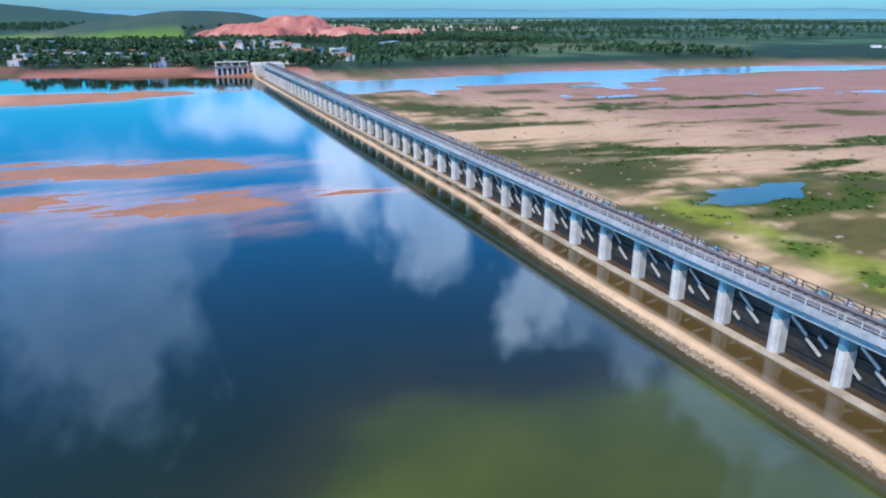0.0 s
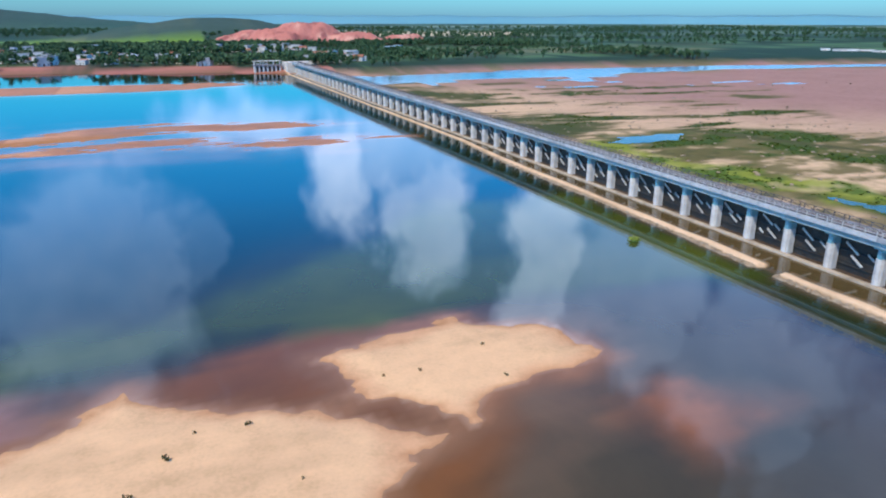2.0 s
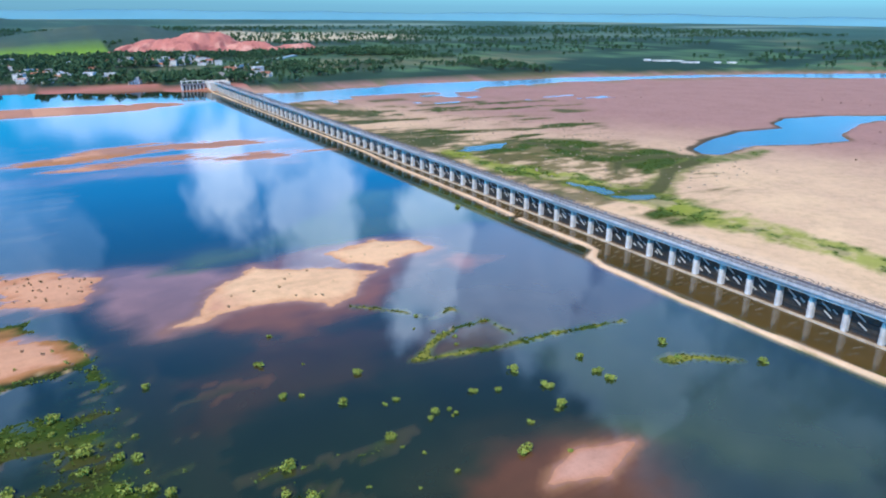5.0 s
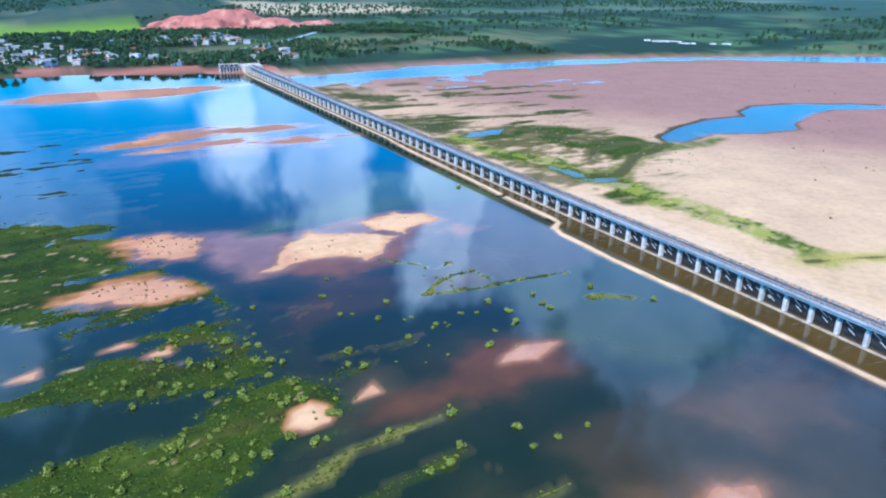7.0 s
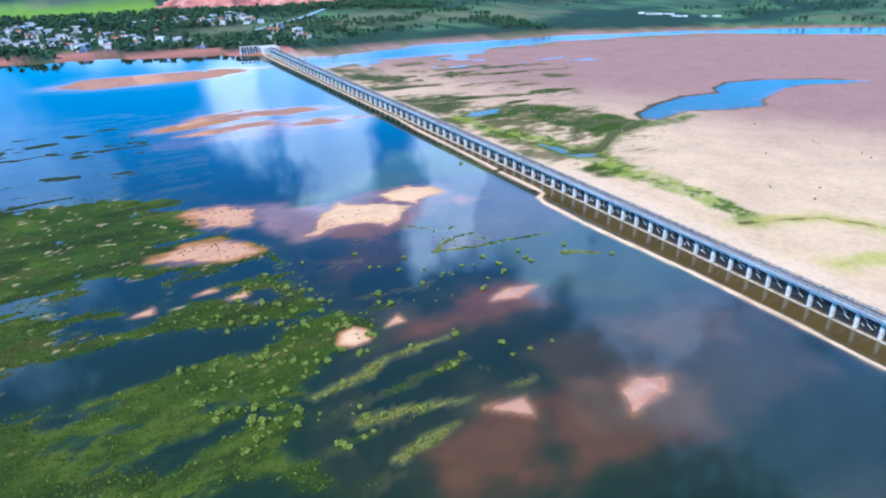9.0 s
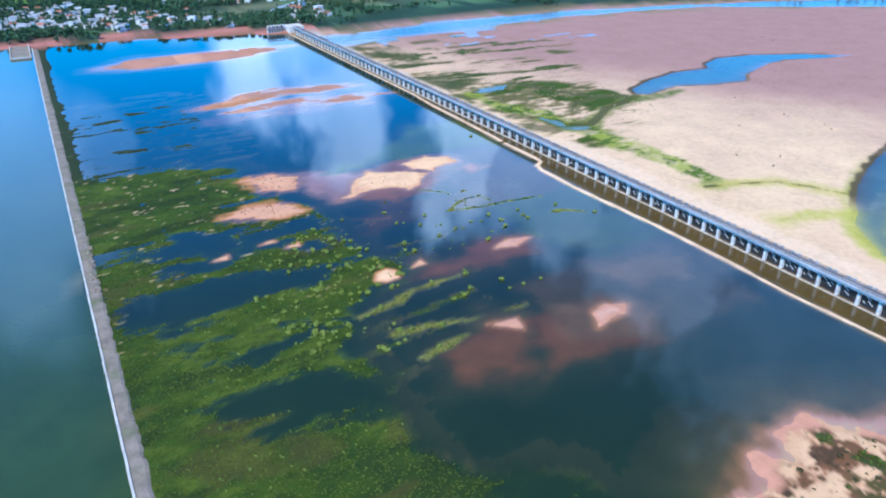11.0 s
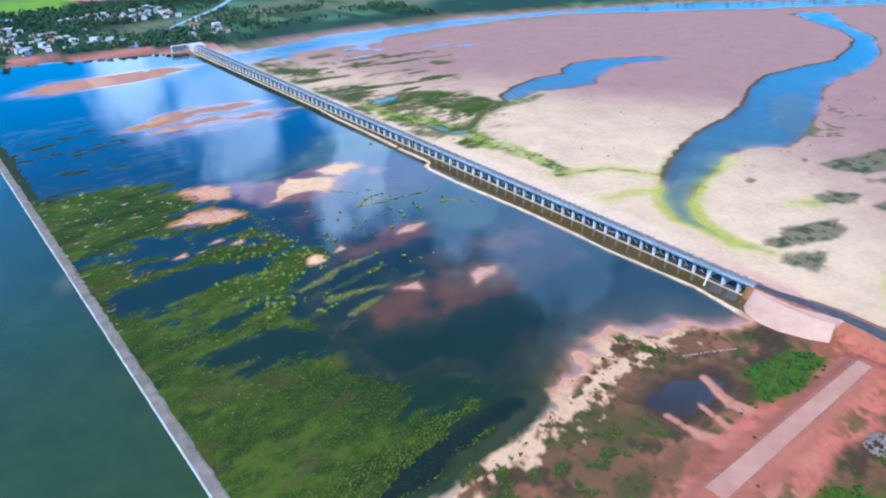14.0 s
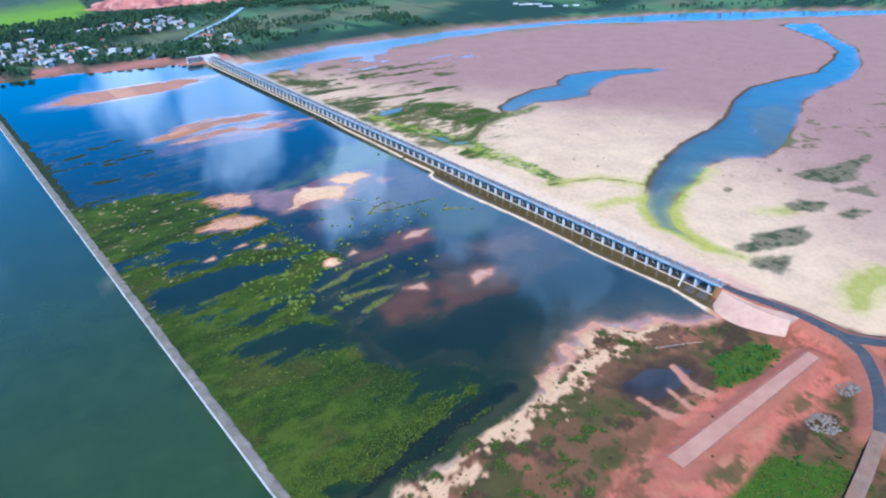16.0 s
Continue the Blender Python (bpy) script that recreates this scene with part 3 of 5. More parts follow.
def mixc(col, c, m):
    m = np.clip(m, 0, 1)[:, None]
    return col * (1 - m) + np.array(c)[None, :] * m


def green_cover(x, y):
    """Cover of the swamp by water plants, from 0 to 1."""
    dash = fbm(x * 0.25, y, 3.6, 3, 39)
    d = inside(x, y, SWAMP) + 8 * dash * step(200, 250, y) + 8 * fbm(x, y * 2.2, 40, 4, 31) + 7 * fbm(x * 0.4, y, 9, 5, 32, 0.65)
    d = np.where(x < np.where(y > 285, -209, -205) + 4 * fbm(x, y, 8, 4, 36), np.maximum(d, 4), d)
    for n, p in enumerate(PONDS):
        d = np.minimum(d, (2.0 if n in (0, 3) else 6.0) - (inside(x, y, p) + 1.5 + 12 * fbm(x * 0.28, y - 0.08 * x, 9, 6, 33, 0.68)) * 1.2)
    holes = fbm(x * 0.33 + 0.05 * y, y - 0.10 * x, 10, 6, 35, 0.68)
    gaps = fbm(x * 0.4 - 0.15 * y, y + 0.10 * x, 26, 4, 34)
    dense = 0.06 + 0.42 * step(112, 80, y) * step(-140, -165, x) + 0.30 * step(205, 225, y) * step(-140, -160, x) + 0.22 * step(-190, -204, x)
    dense = dense - 0.16 * step(-4, 6, inside(x, y, DARKBAND)) - 0.05 * step(140, 170, y) * step(215, 200, y)
    g = step(-1, 3, d) * step(-0.12, 0.12, holes + 0.30 * gaps + 0.10 + dense) * (y > -4)
    thin = fbm(x * 0.22 + 0.05 * y, y - 0.14 * x, 7, 5, 78, 0.66)
    g = np.maximum(g, step(-3, 8, inside(x, y, SPARSE) + 8 * gaps) * step(0.14, 0.30, thin + 0.2 * gaps) * 0.9)
    g = np.maximum(g, step(0.10, 0.24, dash + 0.35 * fbm(x * 0.4, y, 24, 3, 30)) * step(-222, -212, x) * step(-118, -160, x + 20 * fbm(x, y, 30, 2, 38)) * step(280, 295, y) * step(445, 395, y))
    for n, w in enumerate(WEEDS):
        v, _ = along(x, y, w)
        if n < 3:
            g = np.maximum(g, step(-0.4, 0.4, v + 0.45 + 0.8 * fbm(x, y, 4, 3, 29)))
        g = np.maximum(g, step(-0.5, 0.4, v * 0.9 + 0.1 + 1.6 * fbm(x * 0.7, y, 5, 4, 37)))
    return g


def terrain(x, y):
    """Height and soil colour of the ground at each place."""
    n_big, n_mid, n_sm = fbm(x, y, 60, 4, 3), fbm(x, y, 14, 4, 5), fbm(x, y, 4, 3, 7)
    z = -1.9 + 0.5 * n_big
    col = np.tile(np.array(BED), (len(x), 1))
    pool = (x < -4) & (x > -222)
    # upper pool beyond the old weir
    z = np.where(x < -219.2, -2.5, z)
    for pts, top, tone in SHOALS:
        d = inside(x, y, pts) + 6 * n_mid + 4 * fbm(x * 0.4, y, 6, 4, 9, 0.65)
        z = np.maximum(z, np.minimum(top - 0.12 + 0.25 * n_mid, top + (d - 4) * 0.09))
        col = mixc(col, tone, step(-5, 2, d) * pool)
    weed = step(-10, 6, inside(x, y, SWAMP) + 12 * n_mid) * pool
    z = np.where(weed > 0.05, np.maximum(z, -1.1 + 0.30 * weed + 0.2 * n_mid), z)
    col = mixc(col, (0.032, 0.055, 0.014), weed)
    gc = green_cover(x, y) * pool
    z = np.where(gc > 0.02, np.maximum(z, -0.45 + 0.50 * gc + 0.07 * n_sm), z)
    col = mixc(col, GRASS, gc)
    tuft = fbm(x * 0.5, y, 5, 5, 40, 0.7)
    col = mixc(col, GRASS_L, gc * step(0.05, 0.35, tuft + 0.5 * fbm(x, y, 30, 3, 36)) * 0.6)
    col = mixc(col, (0.020, 0.048, 0.010), gc * step(0.10, 0.34, -tuft + 0.25 * fbm(x * 0.4, y, 24, 3, 46)) * 0.8)
    col = mixc(col, (0.016, 0.034, 0.010), gc * step(0.06, 0.3, fbm(x * 0.3 + 0.1 * y, y - 0.1 * x, 8, 5, 44, 0.68)) * 0.75)
    col = mixc(col, (0.018, 0.040, 0.012), gc * step(-6, 6, inside(x, y, DARKBAND) + 8 * n_mid) * 0.7)
    col = mixc(col, (0.075, 0.070, 0.025), gc * step(0.2, 0.45, fbm(x * 0.5, y, 12, 4, 42)) * 0.5)
    col = mixc(col, (0.50, 0.40, 0.24), gc * step(0.60, 0.68, fbm(x * 0.5, y, 1.9, 3, 62) + 0.12 * step(120, 200, y)) * 0.7 * step(125, 150, y))
    col = mixc(col, (0.025, 0.04, 0.02), gc * step(288, 300, y) * 0.85)
    for w in WEEDS[:3]:
        v, _ = along(x, y, w)
        col = mixc(col, (0.21, 0.24, 0.05), gc * step(-1.5, 0.0, v) * step(-0.3, 0.2, n_sm))
    for w in WEEDS[3:]:
        v, _ = along(x, y, w)
        col = mixc(col, (0.19, 0.20, 0.065), gc * step(-2.0, 0.0, v) * 0.85)
    for pts, top, rag, c in BARS:
        d = inside(x, y, pts) + rag * (0.8 * fbm(x, y, 10, 5, 11, 0.66) + 0.5 * fbm(x * 0.4, y * 1.6, 3.5, 4, 12))
        if rag > 7:
            d = inside(x, y, pts) * 0.5 + 0.2 + rag * 0.8 * fbm(x * 0.26, y * 1.4, 11, 6, 14, 0.68)
        zb = np.minimum(top + 0.05 * n_sm, np.where(d > 0, d * 0.09, d * 0.12))
        z = np.where((d > -8) & pool, np.maximum(z, zb), z)
        col = mixc(col, SAND_W, step(-0.8 * min(rag, 6.0) - 0.6, -0.5, d) * pool)
        col = mixc(col, tuple(0.6 * a + 0.4 * b for a, b in zip(c, (0.46, 0.20, 0.12))), step(-0.6, 0.8, d) * pool)
        body = np.array(c)[None, :] * (1 - 0.12 * step(-0.1, 0.4, fbm(x * 0.5, y * 1.4, 5, 4, 16))[:, None])
        blush = (step(-98, -110, x + 9 * n_mid) * (x > -122))[:, None]
        body = body * (1 - blush) + np.array((0.56, 0.32, 0.23))[None, :] * blush
        m = (step(0.4, 2.6, d + 1.6 * fbm(x * 0.6, y, 8, 3, 15)) * pool)[:, None]
        col = col * (1 - m) + body * m
    v, _ = along(x, y, BUND)
    v = v + 0.12 + 0.35 * fbm(x, y, 6, 3, 13) - 1.6 * step(2.0, 1.0, np.abs(y - 240.3))
    wide = (y > 212) & (y < 340)
    z = np.where((v > -5) & (x < -5) & (x > -40), np.maximum(z, np.minimum(0.5, v * np.where(wide & (v < 0), 0.36, 0.5) + 0.15)), z)
    col = mixc(col, (0.20, 0.15, 0.10), wide * (x < -8) * (x > -30) * step(-2.6, -1.6, v))
    col = mixc(col, (0.74, 0.58, 0.44), step(-0.6, 0.1, v) * (x < -5))
    # between bund and barrage, and under the barrage
    chan = (x > -21) & (x < 6) & (y > -6) & (y < 597) & (x > np.interp(y, [p[1] for p in BUND[::-1]], [p[0] for p in BUND[::-1]]))
    z = np.where(chan, np.maximum(z, -0.42 + 0.1 * n_mid), z)
    col = mixc(col, (0.225, 0.135, 0.045), chan * step(-0.5, -1.2, v))
    # near shore
    d = inside(x, y, SHORE) + 4.0 * n_mid + 1.5 * n_sm
    land = np.clip(d * 0.055, -2, 1.1) + 0.22 * n_mid
    near = d > -25
    z = np.where(near & (y < 60), np.maximum(z, land), z)
    sh = step(-1.5, 1.5, d)
    col = mixc(col, SAND_W, step(-7, -1, d) * (y < 60) * step(-125, -95, x))
    col = mixc(col, (0.045, 0.065, 0.02), step(-9, -1, d) * (y < 60) * step(-95, -125, x))
    wild = step(-95, -150, x + 8 * n_mid)
    col = mixc(col, (0.165, 0.090, 0.050), sh)
    col = mixc(col, (0.25, 0.115, 0.07), sh * step(-0.08, 0.2, fbm(x, y, 15, 5, 43)))
    col = mixc(col, (0.085, 0.078, 0.030), sh * step(0.0, 0.28, fbm(x, y, 18, 5, 41) + 0.16 * wild))
    col = mixc(col, (0.055, 0.042, 0.026), sh * step(0.06, 0.24, fbm(x * 0.8 + 0.3 * y, y - 0.3 * x, 12, 5, 65, 0.62)) * 0.85)
    # pale sand: a broad ragged band along the water, thin veins between mud flats further in
    veins = np.abs(fbm(x * 0.85 + 0.25 * y, y - 0.25 * x, 15, 4, 45, 0.6))
    fine = fbm(x, y, 4.5, 4, 64, 0.65)
    band = inside(x, y, CREAM)
    cream = 0.055 * band + 0.9 * (0.13 - veins) + 0.42 * fine + 0.30 * fbm(x, y, 11, 3, 67)
    cream = np.minimum(cream, 0.08 + 0.6 * fine + 0.5 * fbm(x, y, 9, 4, 68, 0.6)) - 0.02 - 0.12 * step(-9, -30, band)
    rim = step(-3.0, -0.5, d) * step(6.5, 2.0, d + 1.5 * fine) * step(-128, -104, x) * (y < 60) * (x < 0)
    col = mixc(col, (0.56, 0.30, 0.22), rim)
    col = mixc(col, (0.52, 0.32, 0.20), sh * step(-0.14, -0.04, cream) * (x < -20))
    col = mixc(col, (0.66, 0.46, 0.30), sh * step(-0.05, 0.03, cream) * (1 - 0.6 * rim) * (x < -20))
    col = mixc(col, (0.050, 0.070, 0.022), sh * step(0.24, 0.36, fbm(x, y, 5, 4, 48, 0.65) + 0.14 * wild) * (x < -20) * (x > -212) * (1 - rim))
    m = inside(x, y, MUDPOOL) + 5 * n_mid + 2 * n_sm
    z = np.where(m > -2, np.minimum(z, 0.27 - 0.055 * (m + 1) + 0.20 * n_sm), z)
    col = mixc(col, (0.11, 0.068, 0.042), step(-6, 0, m + 3 * n_sm))
    col = mixc(col, (0.06, 0.042, 0.032), step(-2, 3, m))
    for f in FINGERS:
        m, _ = along(x, y, f)
        m = m + 1.2 * n_sm
        z = np.where(m > -2, np.maximum(z, np.minimum(0.5, 0.25 * m)), z)
        col = mixc(col, (0.48, 0.24, 0.17), step(-0.8, 0.5, m))
    m, _ = along(x, y, CHANNEL)
    m = m + 5 * fbm(x * 0.6, y, 9, 5, 66, 0.65)
    z = np.where(m > -2, np.minimum(z, -0.2 * m), z)
    col = mixc(col, (0.02, 0.022, 0.014), step(-1.5, 0.5, m))
    m = inside(x, y, REDLAND) + 5 * n_mid + 2 * n_sm
    z = np.where(m > -6, np.maximum(z, np.clip(0.4 + 0.2 * m, 0, 1.9)), z)
    col = mixc(col, RED, step(-3, 2, m) * (1 - 0.35 * step(0.0, 0.5, n_mid)))
    bits = fbm(x, y, 8, 5, 47, 0.65)
    col = mixc(col, (0.20, 0.09, 0.05), step(-3, 2, m) * step(0.02, 0.25, bits) * 0.8)
    col = mixc(col, (0.08, 0.085, 0.03), step(-3, 2, m) * step(0.10, 0.3, fbm(x, y, 12, 5, 49)) * step(-52, -58, y + 0.2 * x + 6) * 0.8)
    col = mixc(col, (0.46, 0.20, 0.13), step(-3, 2, m) * step(0.2, 0.36, -bits))
    m = inside(x, y, [(-112, -68), (-80, -67), (-70, -86), (-120, -100)]) + 4 * n_mid
    col = mixc(col, (0.05, 0.12, 0.012), step(-2, 2, m))
    m = inside(x, y, [(-50, -25), (-28, -28), (-24, -38), (-45, -42), (-62, -36)]) + 3 * n_mid
    col = mixc(col, (0.06, 0.13, 0.02), step(-2, 1, m))
    # downstream flats
    down = step(3, 9, x) * (1 - step(-3, 3, inside(x, y, SHORE) + 4 * n_mid))
    zd = -0.72 + 0.10 * n_big + 0.06 * n_mid
    z = np.where(down > 0.01, z * (1 - down) + zd * down, z)
    cd = np.tile(np.array(SAND_P), (len(x), 1))
    cd = mixc(cd, (0.73, 0.57, 0.395), step(300, 110, x + 0.5 * np.abs(y - 150) + 40 * n_big) * (0.85 + 0.25 * n_mid))
    mot = fbm(x * 0.8, y * 1.6, 22, 5, 51)
    streak = fbm(x * 0.28, y * 1.1 + 0.12 * x, 11, 5, 70, 0.62)
    reach = step(-8, 8, inside(x, y, MOTTLE) + 20 * n_big)
    belt_in = step(78, 26, x + 12 * n_mid) * step(215, 260, y)
    g = reach * step(0.10, 0.26, streak + 0.24 * belt_in + 0.10 * mot)
    cd = mixc(cd, (0.24, 0.20, 0.10), reach * step(-0.04, 0.2, streak + 0.2 * belt_in) * 0.55)
    cd = mixc(cd, (0.095, 0.10, 0.034), g * 0.95)
    cd = mixc(cd, (0.05, 0.085, 0.02), g * step(0.0, 0.3, mot))
    cd = mixc(cd, (0.066, 0.085, 0.028), belt_in * step(62, 30, x + 10 * n_mid) * step(-0.28, 0.02, mot + 0.5 * streak) * step(560, 470, y) * 0.85)
    band, _ = along(x, y, GREEN_D)
    g = step(-4, 3, band + 10 * fbm(x, y, 11, 5, 50, 0.68)) * 0.85
    yg = g
    g = step(-6, 5, inside(x, y, GRASSY) + 10 * n_mid) * step(-0.42, -0.10, mot + 0.4 * n_sm)
    cd = mixc(cd, (0.135, 0.125, 0.045), g * 0.9)
    cd = mixc(cd, (0.05, 0.095, 0.014), g * step(-0.08, 0.2, mot + 0.3 * n_mid))
    cd = mixc(cd, (0.27, 0.34, 0.05), yg)
    cd = mixc(cd, (0.055, 0.13, 0.018), yg * step(-0.02, 0.25, fbm(x, y, 8, 5, 52, 0.65)))
    cd = mixc(cd, (0.72, 0.56, 0.40), yg * step(0.12, 0.3, fbm(x, y, 7, 4, 55)) * 0.45)
    for line, tone, wet in RILLS:
        v, _ = along(x, y, line)
        cd = mixc(cd, (0.54, 0.49, 0.20), (y < 200) * step(-9, -1, v + 6.0 * fbm(x, y, 10, 5, 72, 0.65)) * 0.6)
        cd = mixc(cd, tone, step(-3.0, 1.5, v + 5.0 * fbm(x, y, 9, 5, 54, 0.65)) * (0.75 + 0.4 * n_sm))
        cd = mixc(cd, (0.075, 0.085, 0.03), step(-0.9, 0.6, v - 1.2 + 1.6 * fbm(x, y, 6, 4, 69)) * wet * 0.9)
    for p in DUSKY:
        v = inside(x, y, p) + 9 * fbm(x * 0.6, y, 12, 5, 56)
        cd = mixc(cd, (0.15, 0.145, 0.09), step(-2, 2, v) * 0.9)
        cd = mixc(cd, (0.06, 0.08, 0.04), step(0, 4, v) * step(0.0, 0.3, n_sm))
    tail, _ = along(x, y, TAIL)
    for v, gw in ((np.maximum(inside(x, y, RIVER_B), tail), 6), (inside(x, y, CREEK_A), 2)):
        bank_shade = step(0.5, 3.0, np.maximum(inside(x + 3, y - 3, RIVER_B if gw == 6 else CREEK_A), tail if gw == 6 else -1e9) - v)
        v = v + np.minimum(3.5, 1.5 + np.abs(v) * 0.2) * fbm(x, y, 16, 4, 53)
        cd = mixc(cd, (0.30, 0.31, 0.07), step(-gw, -1, v) * (1 - step(70, 160, x)) * step(-0.25, 0.2, n_mid))
        # shadow of the low eroded banks, painted as a brown line by the water
        cd = mixc(cd, (0.16, 0.12, 0.07), step(-2.5, 0, v + 1.5 * n_sm) * step(-0.35, 0.25, fbm(x, y, 25, 3, 58)))
        cd = mixc(cd, (0.46, 0.47, 0.11), step(-7, -1.5, v + 3 * n_mid) * step(85, 60, x) * (gw == 6) * 0.8)
        # deeper bank shadow, painted along the north-west side only
        cd = mixc(cd, (0.075, 0.065, 0.04), bank_shade * step(60, 80, x) * step(-2.6, -0.6, v + 2.2 * fbm(x, y, 7, 4, 74)) * 0.9)
        zd2 = -0.85 - 0.17 * v * np.clip(0.9 + 0.6 * fbm(x, y, 90, 3, 60), 0.3, 2)
        z = np.where((v > -2) & (down > 0.5), np.minimum(z, zd2), z)
    v = inside(x, y, BEND) + 12 * fbm(x, y, 18, 4, 76)
    z = np.where((v > 0) & (down > 0.5), np.maximum(z, np.minimum(-1.06, -1.6 + 0.07 * v)), z)
    cd = mixc(cd, (0.15, 0.15, 0.07), step(0, 6, v))
    v, _ = along(x, y, FAR_RIVER)
    v = v + 10 * fbm(x * 0.35, y, 26, 4, 57)
    z = np.where((v > -3) & (x > 10), np.minimum(z, -0.88 - 0.05 * v), z)
    cd = mixc(cd, (0.20, 0.20, 0.10), step(-25, -2, v) * step(-0.1, 0.3, mot) * 0.8)
    braid = fbm(x * 0.33, y, 16, 4, 59)
    z = np.where((x > 45) & (y > 400) & (y < 620) & (braid > 0.20) & (x < 230) & (y + 0.25 * x > 500), np.minimum(z, -1.15), z)
    for p in POOLS_D:
        v = inside(x, y, p) + 0.8 + 2.2 * n_sm
        z = np.where(v > -2, np.minimum(z, -0.96 - 0.12 * v), z)
        cd = mixc(cd, (0.05, 0.09, 0.02), step(-4, -0.5, v) * 0.7)
    scrub = step(0.22, 0.38, fbm(x, y, 34, 5, 61)) * step(0.0, 0.3, fbm(x, y, 7, 3, 63))
    cd = mixc(cd, (0.17, 0.14, 0.08), scrub * (y < 110) * (x > 80))
    # washed apron of pale sand below the barrage
    ap = step(3, -3, x - 22 + 5 * n_mid + 0.02 * np.maximum(0, 120 - y) + 8 * step(205, 265, y)) * (y > -10) * (y < 597)
    cd = mixc(cd, PALE, ap * step(520, 330, y))
    cd = mixc(cd, (0.42, 0.38, 0.27), ap * step(215, 280, y) * step(-0.4, 0.3, n_mid) * 0.8)
    cd = mixc(cd, (0.42, 0.43, 0.44), ap * step(330, 520, y))
    cd = mixc(cd, (0.60, 0.36, 0.30), ap * step(60, 10, y + 10 * n_mid) * 0.7)
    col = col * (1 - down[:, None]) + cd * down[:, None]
    # embankments of the roads and the ramp
    for line in (ROAD, BRANCH, RAMP):
        v, zr = along(x, y, line)
        bank = zr - 0.14 + np.minimum(0, (v + 0.9) * 0.5) + 0.25 * n_sm * (v < -2)
        z = np.where((v > -14) & (y < 4) & ~((x < -7.2) & (y > -33)), np.maximum(z, bank), z)
        col = mixc(col, (0.38, 0.14, 0.10), step(-7, -3, v + 2 * n_mid) * (y < 2) * 0.85)
    # far bank, woods and hills
    fb = inside(x, y, FARBANK) + 5 * n_mid
    z = np.where(fb > -6, np.maximum(z, np.clip(fb * 0.22, -2, 2.4) + 0.3 * n_big), z)
    col = mixc(col, (0.42, 0.19, 0.175), step(-3, 1, fb) * (x < 20))
    col = mixc(col, (0.13, 0.13, 0.075), step(-3, 1, fb) * (x >= 20))
    edge = np.where(x < 20, np.where(x < -165, 6, 20), 3)
    wood = step(edge, edge + 6, fb + 4 * n_big)
    col = mixc(col, FOREST, wood)
    fields = fbm(x * 0.45, y, 150, 4, 71)
    col = mixc(col, (0.06, 0.13, 0.075), wood * step(0.12, 0.2, fields))
    col = mixc(col, (0.14, 0.17, 0.10), wood * step(0.36, 0.42, fields))
    plots = fbm(x * 0.6, y, 42, 3, 73)
    col = mixc(col, (0.10, 0.21, 0.10), wood * step(0.18, 0.24, plots) * (x > 40) * 0.8)
    col = mixc(col, (0.024, 0.06, 0.042), wood * step(-0.05, 0.2, fbm(x * 0.6, y, 24, 4, 75)) * 0.75)
    f = inside(x, y, [(-330, 960), (-330, 1120), (-40, 1090), (-6, 1010), (-40, 945)]) + 20 * n_big
    col = mixc(col, FIELD, step(-5, 5, f))
    f = inside(x, y, [(190, 1250), (240, 1700), (620, 1500), (520, 1200)]) + 40 * n_big
    col = mixc(col, (0.55, 0.52, 0.40), step(-5, 25, f))
    # distance haze painted into the far ground: a blue-green tint, then bands
    col = mixc(col, FAR_HAZE, step(900, 2000, np.hypot(x, y - 300)) * 0.7 * (y > -500))
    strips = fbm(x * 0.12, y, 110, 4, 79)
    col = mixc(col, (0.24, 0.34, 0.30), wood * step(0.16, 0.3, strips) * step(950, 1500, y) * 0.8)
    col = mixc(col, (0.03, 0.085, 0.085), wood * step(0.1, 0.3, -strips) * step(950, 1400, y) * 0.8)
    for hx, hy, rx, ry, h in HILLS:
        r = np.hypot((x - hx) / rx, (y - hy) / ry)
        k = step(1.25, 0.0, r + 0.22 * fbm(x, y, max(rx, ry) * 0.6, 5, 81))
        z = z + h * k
        # bluish haze painted over the hills' own green
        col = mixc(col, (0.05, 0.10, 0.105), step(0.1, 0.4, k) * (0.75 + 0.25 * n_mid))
    return z, col


def axis(core0, core1, fine, lo, hi, grow=1.12):
    """Grid lines: even in the core, ever wider towards lo and hi."""
    a = list(np.arange(core0, core1 + 0.01, fine))
    s = fine
    while a[-1] < hi:
        s = min(s * grow, 220)
        a.append(min(hi, a[-1] + s))
    s, low = fine, []
    v = core0
    while v > lo:
        s = min(s * grow, 220)
        v = max(lo, v - s)
        low.append(v)
    return np.array(low[::-1] + a)


def sheet(name, xs, ys, zfun, mat, attrs):
    """A grid mesh; zfun gives heights and attribute values."""
    X, Y = np.meshgrid(xs, ys)
    x, y = X.ravel(), Y.ravel()
    z, values = zfun(x, y)
    nx, ny = len(xs), len(ys)
    i = (np.arange(ny - 1)[:, None] * nx + np.arange(nx - 1)[None, :]).ravel()
    quads = np.stack([i, i + 1, i + nx + 1, i + nx], 1).astype(np.int32)
    me = bpy.data.meshes.new(name)
    me.vertices.add(len(x))
    me.vertices.foreach_set("co", np.stack([x, y, z], 1).astype(np.float32).ravel())
    me.loops.add(quads.size)
    me.loops.foreach_set("vertex_index", quads.ravel())
    me.polygons.add(len(quads))
    me.polygons.foreach_set("loop_start", np.arange(0, quads.size, 4, dtype=np.int32))
    me.polygons.foreach_set("use_smooth", np.ones(len(quads), bool))
    a = me.attributes.new(attrs, "FLOAT_COLOR", "POINT")
    a.data.foreach_set("color", np.concatenate([np.clip(values, 0, 1), np.ones((len(x), 1))], 1)[:, :4].astype(np.float32).ravel())
    me.materials.append(mat)
    me.update()
    me.validate()
    return new(name, me)


